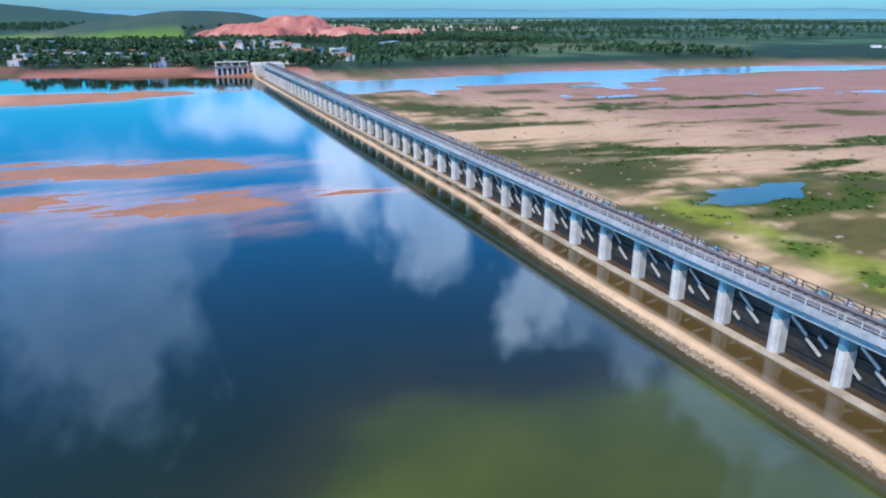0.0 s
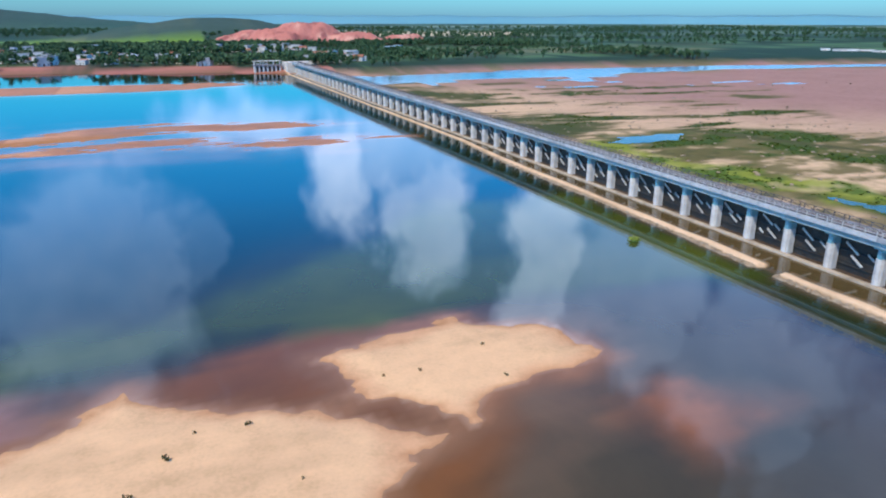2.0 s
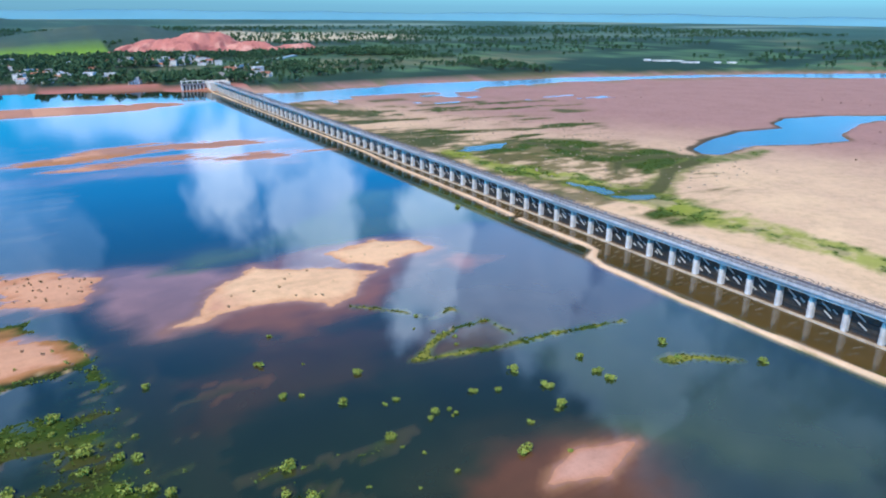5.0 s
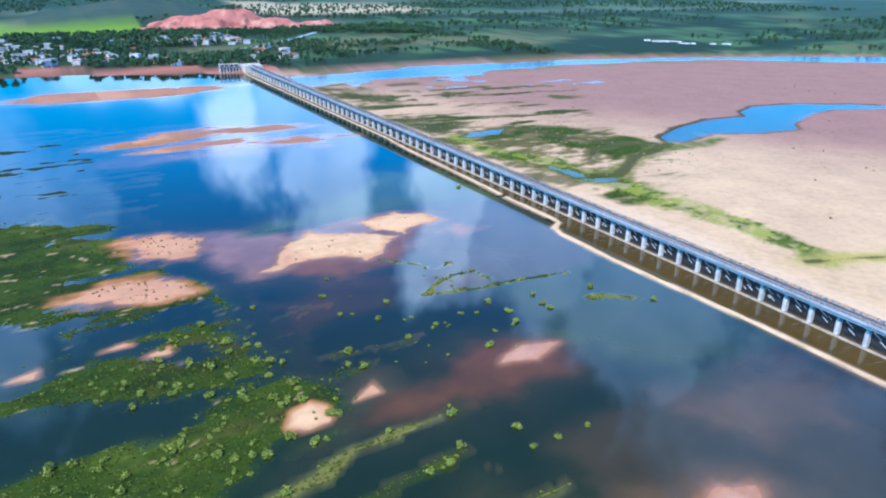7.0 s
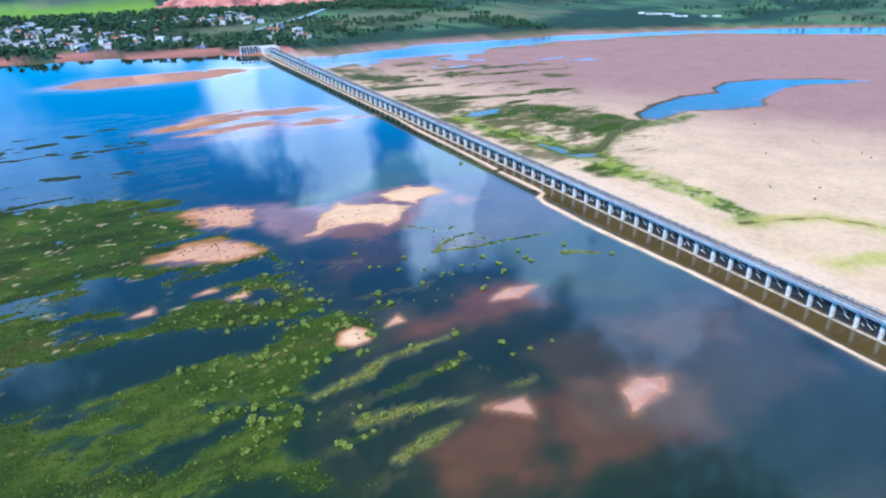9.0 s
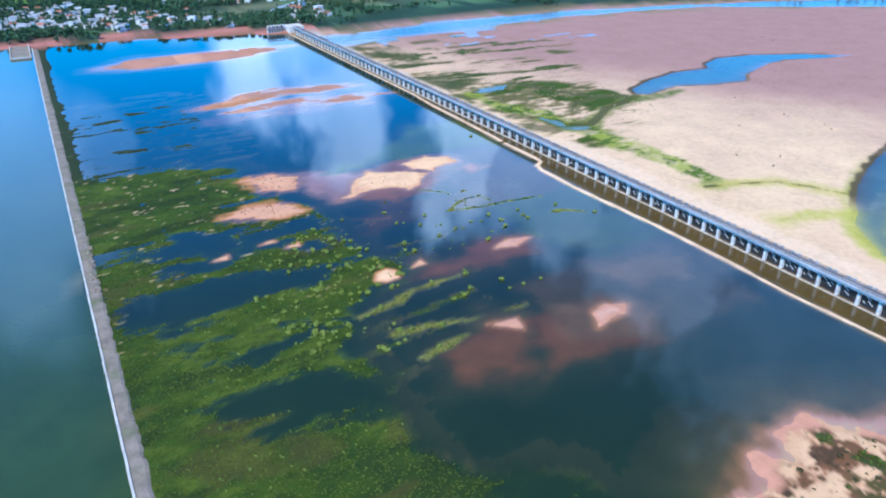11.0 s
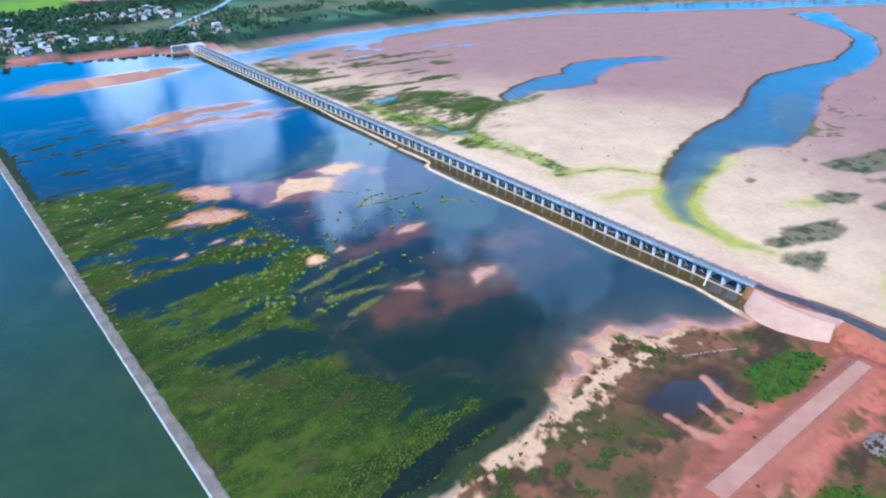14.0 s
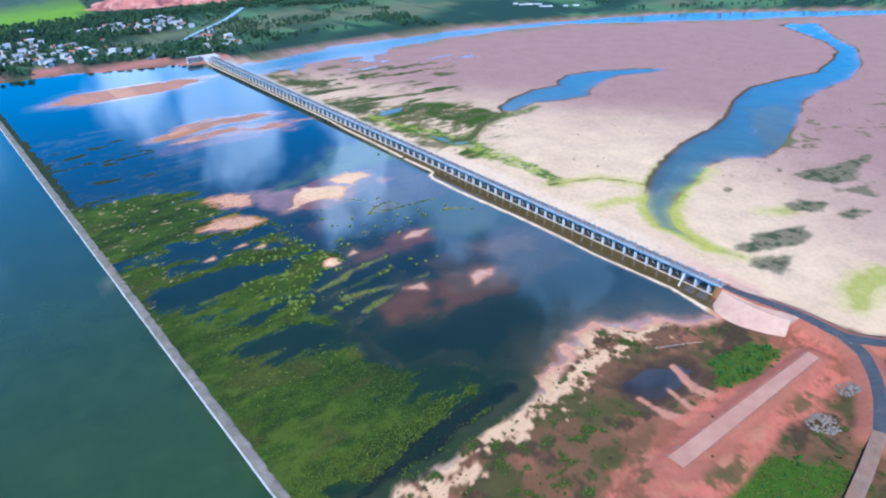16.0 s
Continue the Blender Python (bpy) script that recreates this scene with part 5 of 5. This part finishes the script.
def far_tree_template(rng):
    h = 1.0
    cv, cf = [], []
    for _ in range(5):
        a, r = rng.uniform(0, 6.28), rng.uniform(0.0, 0.24)
        v, f = leaf_cloud(rng, 13, (r * math.cos(a), r * math.sin(a), rng.uniform(0.4, 0.82)), (0.2, 0.2, 0.17), 0.13)
        b = len(cv)
        cv += v
        cf += [tuple(i + b for i in q) for q in f]
    tv, tf = trunk_verts(0.55, 0.035, 4)
    b = len(cv)
    return np.array(cv + tv), np.array(cf), np.array([tuple(i + b for i in q) for q in tf])


def woods(name, pts, rng, label):
    """Many far trees in one mesh. pts: x, y, z, height."""
    temps = [far_tree_template(rng) for _ in range(6)]
    V, T, Q, off = [], [], [], 0
    for x, y, z, h in pts:
        v, t, q = temps[rng.integers(6)]
        a = rng.uniform(0, 6.28)
        c, s = math.cos(a) * h * rng.uniform(0.8, 1.25), math.sin(a) * h
        w = np.stack([v[:, 0] * c - v[:, 1] * s + x, v[:, 0] * s + v[:, 1] * c + y, v[:, 2] * h + z], 1)
        V.append(w)
        T.append(t + off)
        Q.append(q + off)
        off += len(v)
    V, T, Q = np.concatenate(V), np.concatenate(T), np.concatenate(Q)
    me = bpy.data.meshes.new(name)
    me.vertices.add(len(V))
    me.vertices.foreach_set("co", V.astype(np.float32).ravel())
    loops = np.concatenate([T.ravel(), Q.ravel()]).astype(np.int32)
    starts = np.concatenate([np.arange(len(T)) * 3, len(T) * 3 + np.arange(len(Q)) * 4]).astype(np.int32)
    me.loops.add(len(loops))
    me.loops.foreach_set("vertex_index", loops)
    me.polygons.add(len(starts))
    me.polygons.foreach_set("loop_start", starts)
    me.materials.append(M_LEAF)
    me.materials.append(M_BARK)
    me.polygons.foreach_set("material_index", np.concatenate([np.zeros(len(T)), np.ones(len(Q))]).astype(np.int32))
    me.update()
    me.validate()
    return tagged(new(name, me), label, "trees", kind="stuff")


def scatter(rng, n, x0, x1, y0, y1, keep):
    x, y = rng.uniform(x0, x1, n), rng.uniform(y0, y1, n)
    k = keep(x, y)
    x, y = x[k], y[k]
    z, _ = terrain(x, y)
    return x, y, z


rng = np.random.default_rng(5)


CANAL = [(6, 712, 2.2, 2.9), (34, 745, 2.6, 2.9), (101, 809, 3.0, 3.0), (161, 887, 3.2, 3.2)]
tagged(ribbon("canal", CANAL, M_CANAL, 0.35, 2.0), "pale lined canal running inland between trees", "canal", kind="structure")


def belt(x, y):
    fb = inside(x, y, FARBANK)
    f = inside(x, y, [(-330, 960), (-330, 1120), (-40, 1090), (-6, 1010), (-40, 945)])
    v, _ = along(x, y, CANAL)
    vil = (fbm(x, y, 70, 3, 95) + 0.25 * (x < -30) > 0.12) & (y > 660) & (y < 880) & (x < 60)
    return (fb > np.where(x < 20, np.where(x < -165, 7, 24), 8)) & (f < 0) & (fbm(x * 0.45, y, 150, 4, 71) < np.where(y < 960, 0.34, 0.16)) & ((x < 30) | (x > 260) | (y > 900) | (fbm(x * 0.4, y, 46, 4, 77) > 0.0)) & (np.hypot((x - 110) / 150, (y - 1000) / 60) > 1) & (v < -3) & (~vil | (fbm(x, y, 9, 2, 99) > 0.15))


x, y, z = scatter(rng, 9500, -420, 300, 570, 960, lambda a, b: belt(a, b) & (fbm(a, b, 40, 3, 91) > -0.45))
woods("bank_woods", np.stack([x, y, z, rng.uniform(4.0, 8.0, len(x))], 1), rng, "dense dark green trees along the far bank")
x, y, z = scatter(rng, 15000, -900, 1500, 150, 1900, lambda a, b: belt(a, b) & ((b > 960) | (a > 260)) & (fbm(a * 0.3, b, 120, 3, 93) > -0.12))
woods("far_woods", np.stack([x, y, z, rng.uniform(4.0, 8.0, len(x))], 1), rng, "distant belts of dark green trees")
x, y, z = scatter(rng, 7000, -330, 330, 640, 960, lambda a, b: (inside(a, b, FARBANK) > 30) & (along(a, b, CANAL)[0] < -4) & (inside(a, b, [(-330, 960), (-330, 1120), (-40, 1090), (-6, 1010), (-40, 945)]) < 0) & (fbm(a * 0.5, b, 46, 4, 94) > 0.0))
woods("village_trees", np.stack([x, y, z, rng.uniform(2.5, 5.5, len(x))], 1), rng, "loose dark green trees between fields and houses")


# ---------------------------------------------------------------- village on the far bank
def house_parts(w, d, h, pitched):
    bm = bmesh.new()
    box(bm, -w / 2, w / 2, -d / 2, d / 2, -0.4, h)
    wall = mesh_of("wall", bm, M_WALL)
    bm = bmesh.new()
    if pitched:
        a = [bm.verts.new(p) for p in ((-w * 0.56, -d * 0.58, h), (w * 0.56, -d * 0.58, h), (w * 0.56, d * 0.58, h), (-w * 0.56, d * 0.58, h), (-w * 0.56, 0, h + d * 0.35), (w * 0.56, 0, h + d * 0.35))]
        for f in ((0, 1, 5, 4), (3, 4, 5, 2), (0, 4, 3), (1, 2, 5), (0, 3, 2, 1)):
            bm.faces.new([a[i] for i in f])
        roof = mesh_of("roof", bm, M_TILE)
    else:
        box(bm, -w * 0.53, w * 0.53, -d * 0.53, d * 0.53, h, h + 0.18)
        for x0, x1, y0, y1 in ((-w * 0.53, w * 0.53, -d * 0.53, -d * 0.49), (-w * 0.53, w * 0.53, d * 0.49, d * 0.53), (-w * 0.53, -w * 0.49, -d * 0.48, d * 0.48), (w * 0.49, w * 0.53, -d * 0.48, d * 0.48)):
            box(bm, x0, x1, y0, y1, h + 0.18, h + 0.5)
        roof = mesh_of("roof", bm, M_ROOF)
    bm = bmesh.new()
    box(bm, -0.3, 0.3, -d / 2 - 0.03, -d / 2 + 0.05, 0.0, 1.05)
    door = mesh_of("door", bm, M_SHADE)
    bm = bmesh.new()
    box(bm, -0.28, 0.28, -d / 2 - 0.03, -d / 2 + 0.05, 0.5, 1.0)
    return wall, roof, door, mesh_of("window", bm, M_SHADE)


def village():
    rng = np.random.default_rng(12)
    kinds = [(house_parts(w, d, h, p), w, p) for w, d, h, p in ((4.5, 3.4, 1.8, 0), (5.5, 4.0, 3.2, 0), (4.0, 3.0, 1.7, 1), (6.5, 4.2, 2.0, 0))]
    x, y, z = scatter(rng, 1500, -330, 60, 640, 880, lambda a, b: (inside(a, b, FARBANK) > 28) & (along(a, b, CANAL)[0] < -6) & (fbm(a, b, 70, 3, 95) + 0.25 * (a < -30) > 0.12))
    for i in range(min(290, len(x))):
        (wall, roof, door, window), w, pitched = kinds[rng.integers(4)]
        h = tagged(new("house"), "small house with a red tiled roof among trees" if pitched else "whitewashed flat-roofed house among trees", "house", "village houses")
        k = rng.uniform(1.05, 1.6)
        h.matrix_basis = pose(x[i], y[i], z[i], 0, 0, rng.uniform(-35, 35)) @ Matrix.Diagonal((k, k, k, 1))
        part("wall", wall, h)
        part("roof", roof, h)
        part("door", door, h)
        for s in (-0.32, 0.32):
            part("window", window, h, at=Matrix.Translation((s * w, 0, 0)))


village()


def sheds():
    """A row of long white sheds far off on the right bank."""
    rng = np.random.default_rng(14)
    for x, y in ((487, 652), (490, 640), (499, 636), (512, 630), (503, 610), (511, 604), (530, 592), (546, 586)):
        z = float(terrain(np.array([float(x)]), np.array([float(y)]))[0][0])
        wall, roof, door, window = house_parts(10.0, 3.2, 1.6, 0)
        h = tagged(new("shed"), "long white flat-roofed shed beyond the river", "shed", "white sheds")
        h.matrix_basis = pose(x, y, z, 0, 0, -50 + rng.uniform(-12, 12)) @ Matrix.Diagonal((rng.uniform(0.3, 1.5), 0.8, rng.uniform(0.7, 1.0), 1))
        part("wall", wall, h)
        part("roof", roof, h)
        part("door", door, h)
        for s in (-4.0, 4.0):
            part("window", window, h, at=Matrix.Translation((s, 0, 0)))


sheds()

# ---------------------------------------------------------------- single trees near the regulator
TREES = [tree_kind(s, h) for s, h in ((1, 6.0), (2, 7.0), (3, 5.2))]
rng = np.random.default_rng(21)
for tx, ty in ((-34, 634), (-42, 640), (-52, 643), (-8, 632), (4, 628), (14, 632), (28, 622), (-66, 652), (-80, 655), (36, 624), (-96, 660), (58, 620)):
    tz, _ = terrain(np.array([float(tx)]), np.array([float(ty)]))
    trunk, crown = TREES[rng.integers(3)]
    t = tagged(new("tree"), "broad dark green tree on the far bank", "tree", "bank trees")
    t.matrix_basis = pose(tx, ty, float(tz[0]), 0, 0, rng.uniform(0, 360))
    part("trunk", trunk, t)
    part("crown", crown, t)


# ---------------------------------------------------------------- water plants and shrubs
def shrub_mesh(seed, mat=M_SHRUB):
    r = np.random.default_rng(seed)
    verts, faces = [], []
    for _ in range(6):
        a, d = r.uniform(0, 6.28), r.uniform(0, 0.5)
        v, f = leaf_cloud(r, 26, (d * math.cos(a), d * math.sin(a), r.uniform(0.25, 0.55)), (0.42, 0.42, 0.34), 0.16)
        b = len(verts)
        verts += v
        faces += [tuple(i + b for i in q) for q in f]
    return mesh_from("shrub", verts, faces, [mat])


SHRUBS = [shrub_mesh(s) for s in (3, 4, 5, 6, 7)]
M_THICKET = leaf_material("thicket_leaves", (0.018, 0.055, 0.010), (0.085, 0.20, 0.035))
THICK = [shrub_mesh(s, M_THICKET) for s in (13, 14, 15, 16, 17)]


def shrub(x, y, s, r, z=None, label="round bright green bush standing in shallow water", kinds=None):
    if z is None:
        z = max(-0.12, float(terrain(np.array([x]), np.array([y]))[0][0]))
    ob = new("bush", (kinds or SHRUBS)[r.integers(5)])
    ob.matrix_basis = pose(x, y, z, 0, 0, r.uniform(0, 360)) @ Matrix.Diagonal((s, s, s * r.uniform(0.7, 1.0), 1))
    return tagged(ob, label, "bush", "swamp bushes")


rng = np.random.default_rng(33)
LONE = [(-91.6, 180.2), (-68.5, 167.3), (-56.3, 156.6), (-41, 156.1), (-78.3, 165.2), (-97.6, 172.8), (-104.9, 179.2), (-105, 190.8), (-55.5, 165.2), (-56.6, 159.6),
        (-68.6, 154.7), (-21.5, 257.5), (-122.8, 193.1), (-66.9, 160.5), (-86.5, 163.3), (-95.7, 160.7), (-29.1, 147.3), (-38.7, 161.6), (-81, 148), (-93.9, 119.9),
        (-89, 114), (-94.5, 114), (-81.7, 114), (-143.8, 182), (-112.5, 156.2), (-141.4, 158.8), (-136, 156.3), (-124.8, 163.9), (-129, 160.6)]
for lx, ly in LONE:
    shrub(lx, ly, rng.uniform(1.0, 1.6), rng, -0.1)
n = 3000
bx, by = rng.uniform(-205, -85, n), rng.uniform(60, 205, n)
gc = green_cover(bx, by)
edge = np.hypot((bx + 134) / 36, (by - 145) / 40) + 0.3 * fbm(bx, by, 12, 2, 97)
k = (gc > 0.15) & (edge < 1.1) & (rng.uniform(0, 1, n) < 0.55)
bx, by = bx[k], by[k]
bz = np.maximum(terrain(bx, by)[0], -0.12)
for a, b, c in list(zip(bx, by, bz))[:185]:
    shrub(a, b, 0.5 + 1.35 * rng.uniform(0, 1) ** 1.5, rng, c, "round leafy bush in the green swamp")
n = 400
bx, by = rng.uniform(-120, -70, n), rng.uniform(140, 205, n)
k = (fbm(bx, by, 16, 3, 98) > 0.16)
for a, b in list(zip(bx[k], by[k]))[:24]:
    shrub(a, b, rng.uniform(0.4, 0.8), rng, -0.1, "small green bush standing in dark water")


def blades(name, x, y, z, h, rng, mat, label, category, width=0.22):
    """Tufts of three crossed leaning blades each, in one mesh."""
    n = len(x)
    a = rng.uniform(0, 6.28, (n, 3))
    lean = rng.uniform(0.6, 1.6, (n, 3))
    hh = (h[:, None] * rng.uniform(0.6, 1.2, (n, 3)))
    w = width * rng.uniform(0.7, 1.4, (n, 3))
    bx, by, bz = x[:, None], y[:, None], z[:, None]
    c, s = np.cos(a), np.sin(a)
    P = np.stack([np.stack([bx - s * w, by + c * w, bz + 0 * a], -1), np.stack([bx + s * w, by - c * w, bz + 0 * a], -1),
                  np.stack([bx + c * lean * hh + s * w * 0.5, by + s * lean * hh - c * w * 0.5, bz + hh], -1)], 2)
    V = P.reshape(-1, 3)
    me = bpy.data.meshes.new(name)
    me.vertices.add(len(V))
    me.vertices.foreach_set("co", V.astype(np.float32).ravel())
    m = n * 3
    me.loops.add(m * 3)
    me.loops.foreach_set("vertex_index", np.arange(m * 3, dtype=np.int32))
    me.polygons.add(m)
    me.polygons.foreach_set("loop_start", np.arange(0, m * 3, 3, dtype=np.int32))
    me.materials.append(mat)
    me.update()
    me.validate()
    return tagged(new(name, me), label, category, kind="stuff")


rng = np.random.default_rng(44)
n = 90000
rx, ry = rng.uniform(-215, -30, n), rng.uniform(2, 300, n)
g = green_cover(rx, ry)
tc = terrain(rx, ry)[1]
k = (g > 0.25) & (tc[:, 1] > tc[:, 0]) & (rng.uniform(0, 1, n) < 0.35 + 0.65 * (ry < 215))
rx, ry = rx[k], ry[k]
rz = np.maximum(terrain(rx, ry)[0], -0.15) - 0.03
blades("swamp_reeds", rx, ry, rz, rng.uniform(0.12, 0.30, len(rx)), rng, M_REED, "green reeds and floating weed of the swamp", "reeds", 0.3)

# scrub on the near bank and along the green belt below the barrage
n = 40000
rx, ry = rng.uniform(-215, 60, n), rng.uniform(-95, 25, n)
zz, cc = terrain(rx, ry)
k = (cc[:, 1] > cc[:, 0] * 1.15) & (zz > -0.1)
blades("bank_grass", rx[k], ry[k], zz[k] - 0.03, rng.uniform(0.25, 0.7, k.sum()), rng, M_REED, "rough green grass on the near bank", "grass", 0.3)
n = 70000
rx, ry = rng.uniform(10, 190, n), rng.uniform(0, 580, n)
zz, cc = terrain(rx, ry)
k = (cc[:, 1] > cc[:, 0] * 1.35) & (zz > -1.0)
blades("river_grass", rx[k], ry[k], zz[k] - 0.03, rng.uniform(0.12, 0.38, k.sum()), rng, M_REED, "green grass between the sand flats", "grass", 0.4)
# bushes by the road end
THICKET = [(-54, -24), (-32, -26), (-23, -37), (-29, -43), (-56, -42), (-66, -34)]
placed = 0
while placed < 44:
    a, b = rng.uniform(-66, -23), rng.uniform(-43, -24)
    if inside(np.array([a]), np.array([b]), THICKET)[0] > 0.5:
        shrub(a, b, rng.uniform(1.0, 2.6), rng, label="dense green bush of a thicket on the near bank", kinds=THICK)
        placed += 1
for i in range(16):
    a, b = rng.uniform(-118, -72), rng.uniform(-98, -68)
    shrub(a, b, rng.uniform(0.9, 1.9), rng, label="dense green bush beside the red bank", kinds=THICK)


# low scrub dotted over the sandy shore, and stubble on the far flats
def scrub(name, x, y, z, s, rng, label, mat):
    V, F, off = [], [], 0
    temps = []
    for q in range(5):
        v, f = leaf_cloud(np.random.default_rng(60 + q), 16, (0, 0, 0.3), (0.5, 0.5, 0.32), 0.24)
        temps.append((np.array(v), np.array(f)))
    for i in range(len(x)):
        v, f = temps[rng.integers(5)]
        V.append(v * s[i] + (x[i], y[i], z[i]))
        F.append(f + off)
        off += len(v)
    ob = new(name, mesh_from(name, np.concatenate(V), np.concatenate(F), [mat]))
    return tagged(ob, label, "scrub", kind="stuff")


n = 1500
sx, sy = rng.uniform(-205, -95, n), rng.uniform(60, 215, n)
k = (green_cover(sx, sy) > 0.2) & (rng.uniform(0, 1, n) < 0.5)
sx, sy = sx[k], sy[k]
scrub("swamp_scrub", sx, sy, np.maximum(terrain(sx, sy)[0], -0.12), rng.uniform(0.3, 0.9, len(sx)), rng, "small leafy tufts all over the green swamp", M_SHRUB)
M_SCRUB = leaf_material("dry_scrub", (0.045, 0.042, 0.018), (0.12, 0.11, 0.045))
n = 3000
sx, sy = rng.uniform(-212, -15, n), rng.uniform(-95, 24, n)
zz = terrain(sx, sy)[0]
ramp_v, _ = along(sx, sy, RAMP)
road_v, _ = along(sx, sy, BRANCH)
red_v = inside(sx, sy, REDLAND)
k = (zz > 0.05) & (fbm(sx, sy, 9, 5, 46, 0.65) > 0.10) & (ramp_v < -2) & (road_v < -2) & ((red_v < 0) | (rng.uniform(0, 1, n) < 0.12)) & (sx < -20)
scrub("shore_scrub", sx[k], sy[k], zz[k], 0.22 + 1.3 * rng.uniform(0, 1, k.sum()) ** 3.5, rng, "dark low scrub dotted over the sandy shore", M_SCRUB)
n = 900
sx, sy = rng.uniform(-168, -45, n), rng.uniform(205, 260, n)
zz, cc = terrain(sx, sy)
k = (zz > 0.12) & (cc[:, 0] > cc[:, 1] * 1.25) & (rng.uniform(0, 1, n) < np.where(sx < -120, 0.8, 0.12))
scrub("bar_scrub", sx[k], sy[k], zz[k], rng.uniform(0.25, 0.7, k.sum()), rng, "small dark tufts on the sand bars", M_SCRUB)
n = 700
sx, sy = rng.uniform(70, 420, n), rng.uniform(-60, 470, n)
zz = terrain(sx, sy)[0]
k = (zz > -0.9) & (fbm(sx, sy, 40, 4, 61) > 0.24) & (inside(sx, sy, SHORE) < 0)
scrub("flat_scrub", sx[k], sy[k], zz[k], rng.uniform(0.4, 1.3, k.sum()), rng, "dark scrub on the river flats", M_SCRUB)


# ---------------------------------------------------------------- stones
def stone_mesh(seed, n=1):
    bm = bmesh.new()
    r = np.random.default_rng(seed)
    bmesh.ops.create_icosphere(bm, subdivisions=1, radius=1.0)
    for v in bm.verts:
        v.co *= r.uniform(0.72, 1.2)
        v.co.z *= 0.65
    return mesh_of("stone", bm, M_STONE)


def stones(name, pts, rng, mat, label):
    """Many stones in one mesh; pts: x, y, z, size."""
    t = stone_mesh(1)
    base = np.array([v.co[:] for v in t.vertices])
    tri = np.array([p.vertices[:] for p in t.polygons])
    V, F = [], []
    for i, (x, y, z, s) in enumerate(pts):
        a = rng.uniform(0, 6.28)
        sc = base * (s * rng.uniform(0.7, 1.3, 3))
        V.append(np.stack([sc[:, 0] * math.cos(a) - sc[:, 1] * math.sin(a) + x, sc[:, 0] * math.sin(a) + sc[:, 1] * math.cos(a) + y, sc[:, 2] + z], 1))
        F.append(tri + i * len(base))
    ob = new(name, mesh_from(name, np.concatenate(V), np.concatenate(F), [mat]))
    return tagged(ob, label, "stones", kind="stuff")


rng = np.random.default_rng(55)
n = 4200
sy = rng.uniform(208, 345, n)
sx = np.interp(sy, [206, 235, 256, 285, 320, 350], [-12.6, -12.4, -11.4, -10.9, -10.4, -8.4]) - rng.uniform(1.0, 2.3, n)
sz = terrain(sx, sy)[0]
stones("riprap", np.stack([sx, sy, sz + 0.05, rng.uniform(0.12, 0.32, n)], 1), rng, M_STONE, "dark rough stones on the bund slope")
for cx, cy, rad, m in ((-53, -70, 5.5, 150), (-28, -67, 4.0, 90)):
    a, r = rng.uniform(0, 6.28, m), rad * np.sqrt(rng.uniform(0, 1, m))
    sx, sy = cx + r * np.cos(a), cy + r * np.sin(a)
    sz = terrain(sx, sy)[0] + 1.0 * (1 - r / rad)
    stones("rubble_heap", np.stack([sx, sy, sz, rng.uniform(0.25, 0.8, m)], 1), rng, M_RUBBLE, "heap of pale broken concrete rubble")
n = 420
sx, sy = rng.uniform(15, 120, n), rng.uniform(240, 480, n)
sz = terrain(sx, sy)[0]
stones("river_stones", np.stack([sx, sy, sz, rng.uniform(0.2, 0.7, n)], 1), rng, M_STONE, "scattered dark stones on the river bed")
# a row of pale stones across the shore, and rough stones along both edges of the ramp and the road
m = 60
f = np.linspace(0, 1, m)
sx, sy = -62 + 20 * f + rng.normal(0, 0.25, m), -5.5 - 9.5 * f + rng.normal(0, 0.3, m)
stones("stone_row", np.stack([sx, sy, terrain(sx, sy)[0] + 0.08, rng.uniform(0.12, 0.30, m)], 1), rng, M_SILL, "row of pale stones across the shore")
for line, lift, m in ((RAMP, 0.0, 260), (ROAD[1:], 0.05, 240), (BRANCH, 0.0, 120)):
    pts = []
    for _ in range(m):
        k = int(rng.integers(len(line) - 1))
        f = rng.uniform()
        p, q = np.array(line[k]), np.array(line[k + 1])
        c, d = p + (q - p) * f, (q - p)[:2] / np.hypot(*(q - p)[:2])
        off = rng.choice((-1, 1)) * (c[2] + rng.uniform(0.25, 0.9))
        pts.append((c[0] - d[1] * off, c[1] + d[0] * off, c[3] - 0.1 + lift, rng.uniform(0.12, 0.38)))
    stones("edge_stones", np.array(pts), rng, M_RUBBLE, "rough stones along the edge of the roadway")
# broken blocks fallen on the berm of the weir
m = 46
sx, sy = rng.uniform(-217.2, -213.6, m), rng.uniform(180, 232, m)
stones("berm_stones", np.stack([sx, sy, np.full(m, 0.42), rng.uniform(0.25, 0.7, m)], 1), rng, M_STONE, "dark broken blocks on the weir berm")
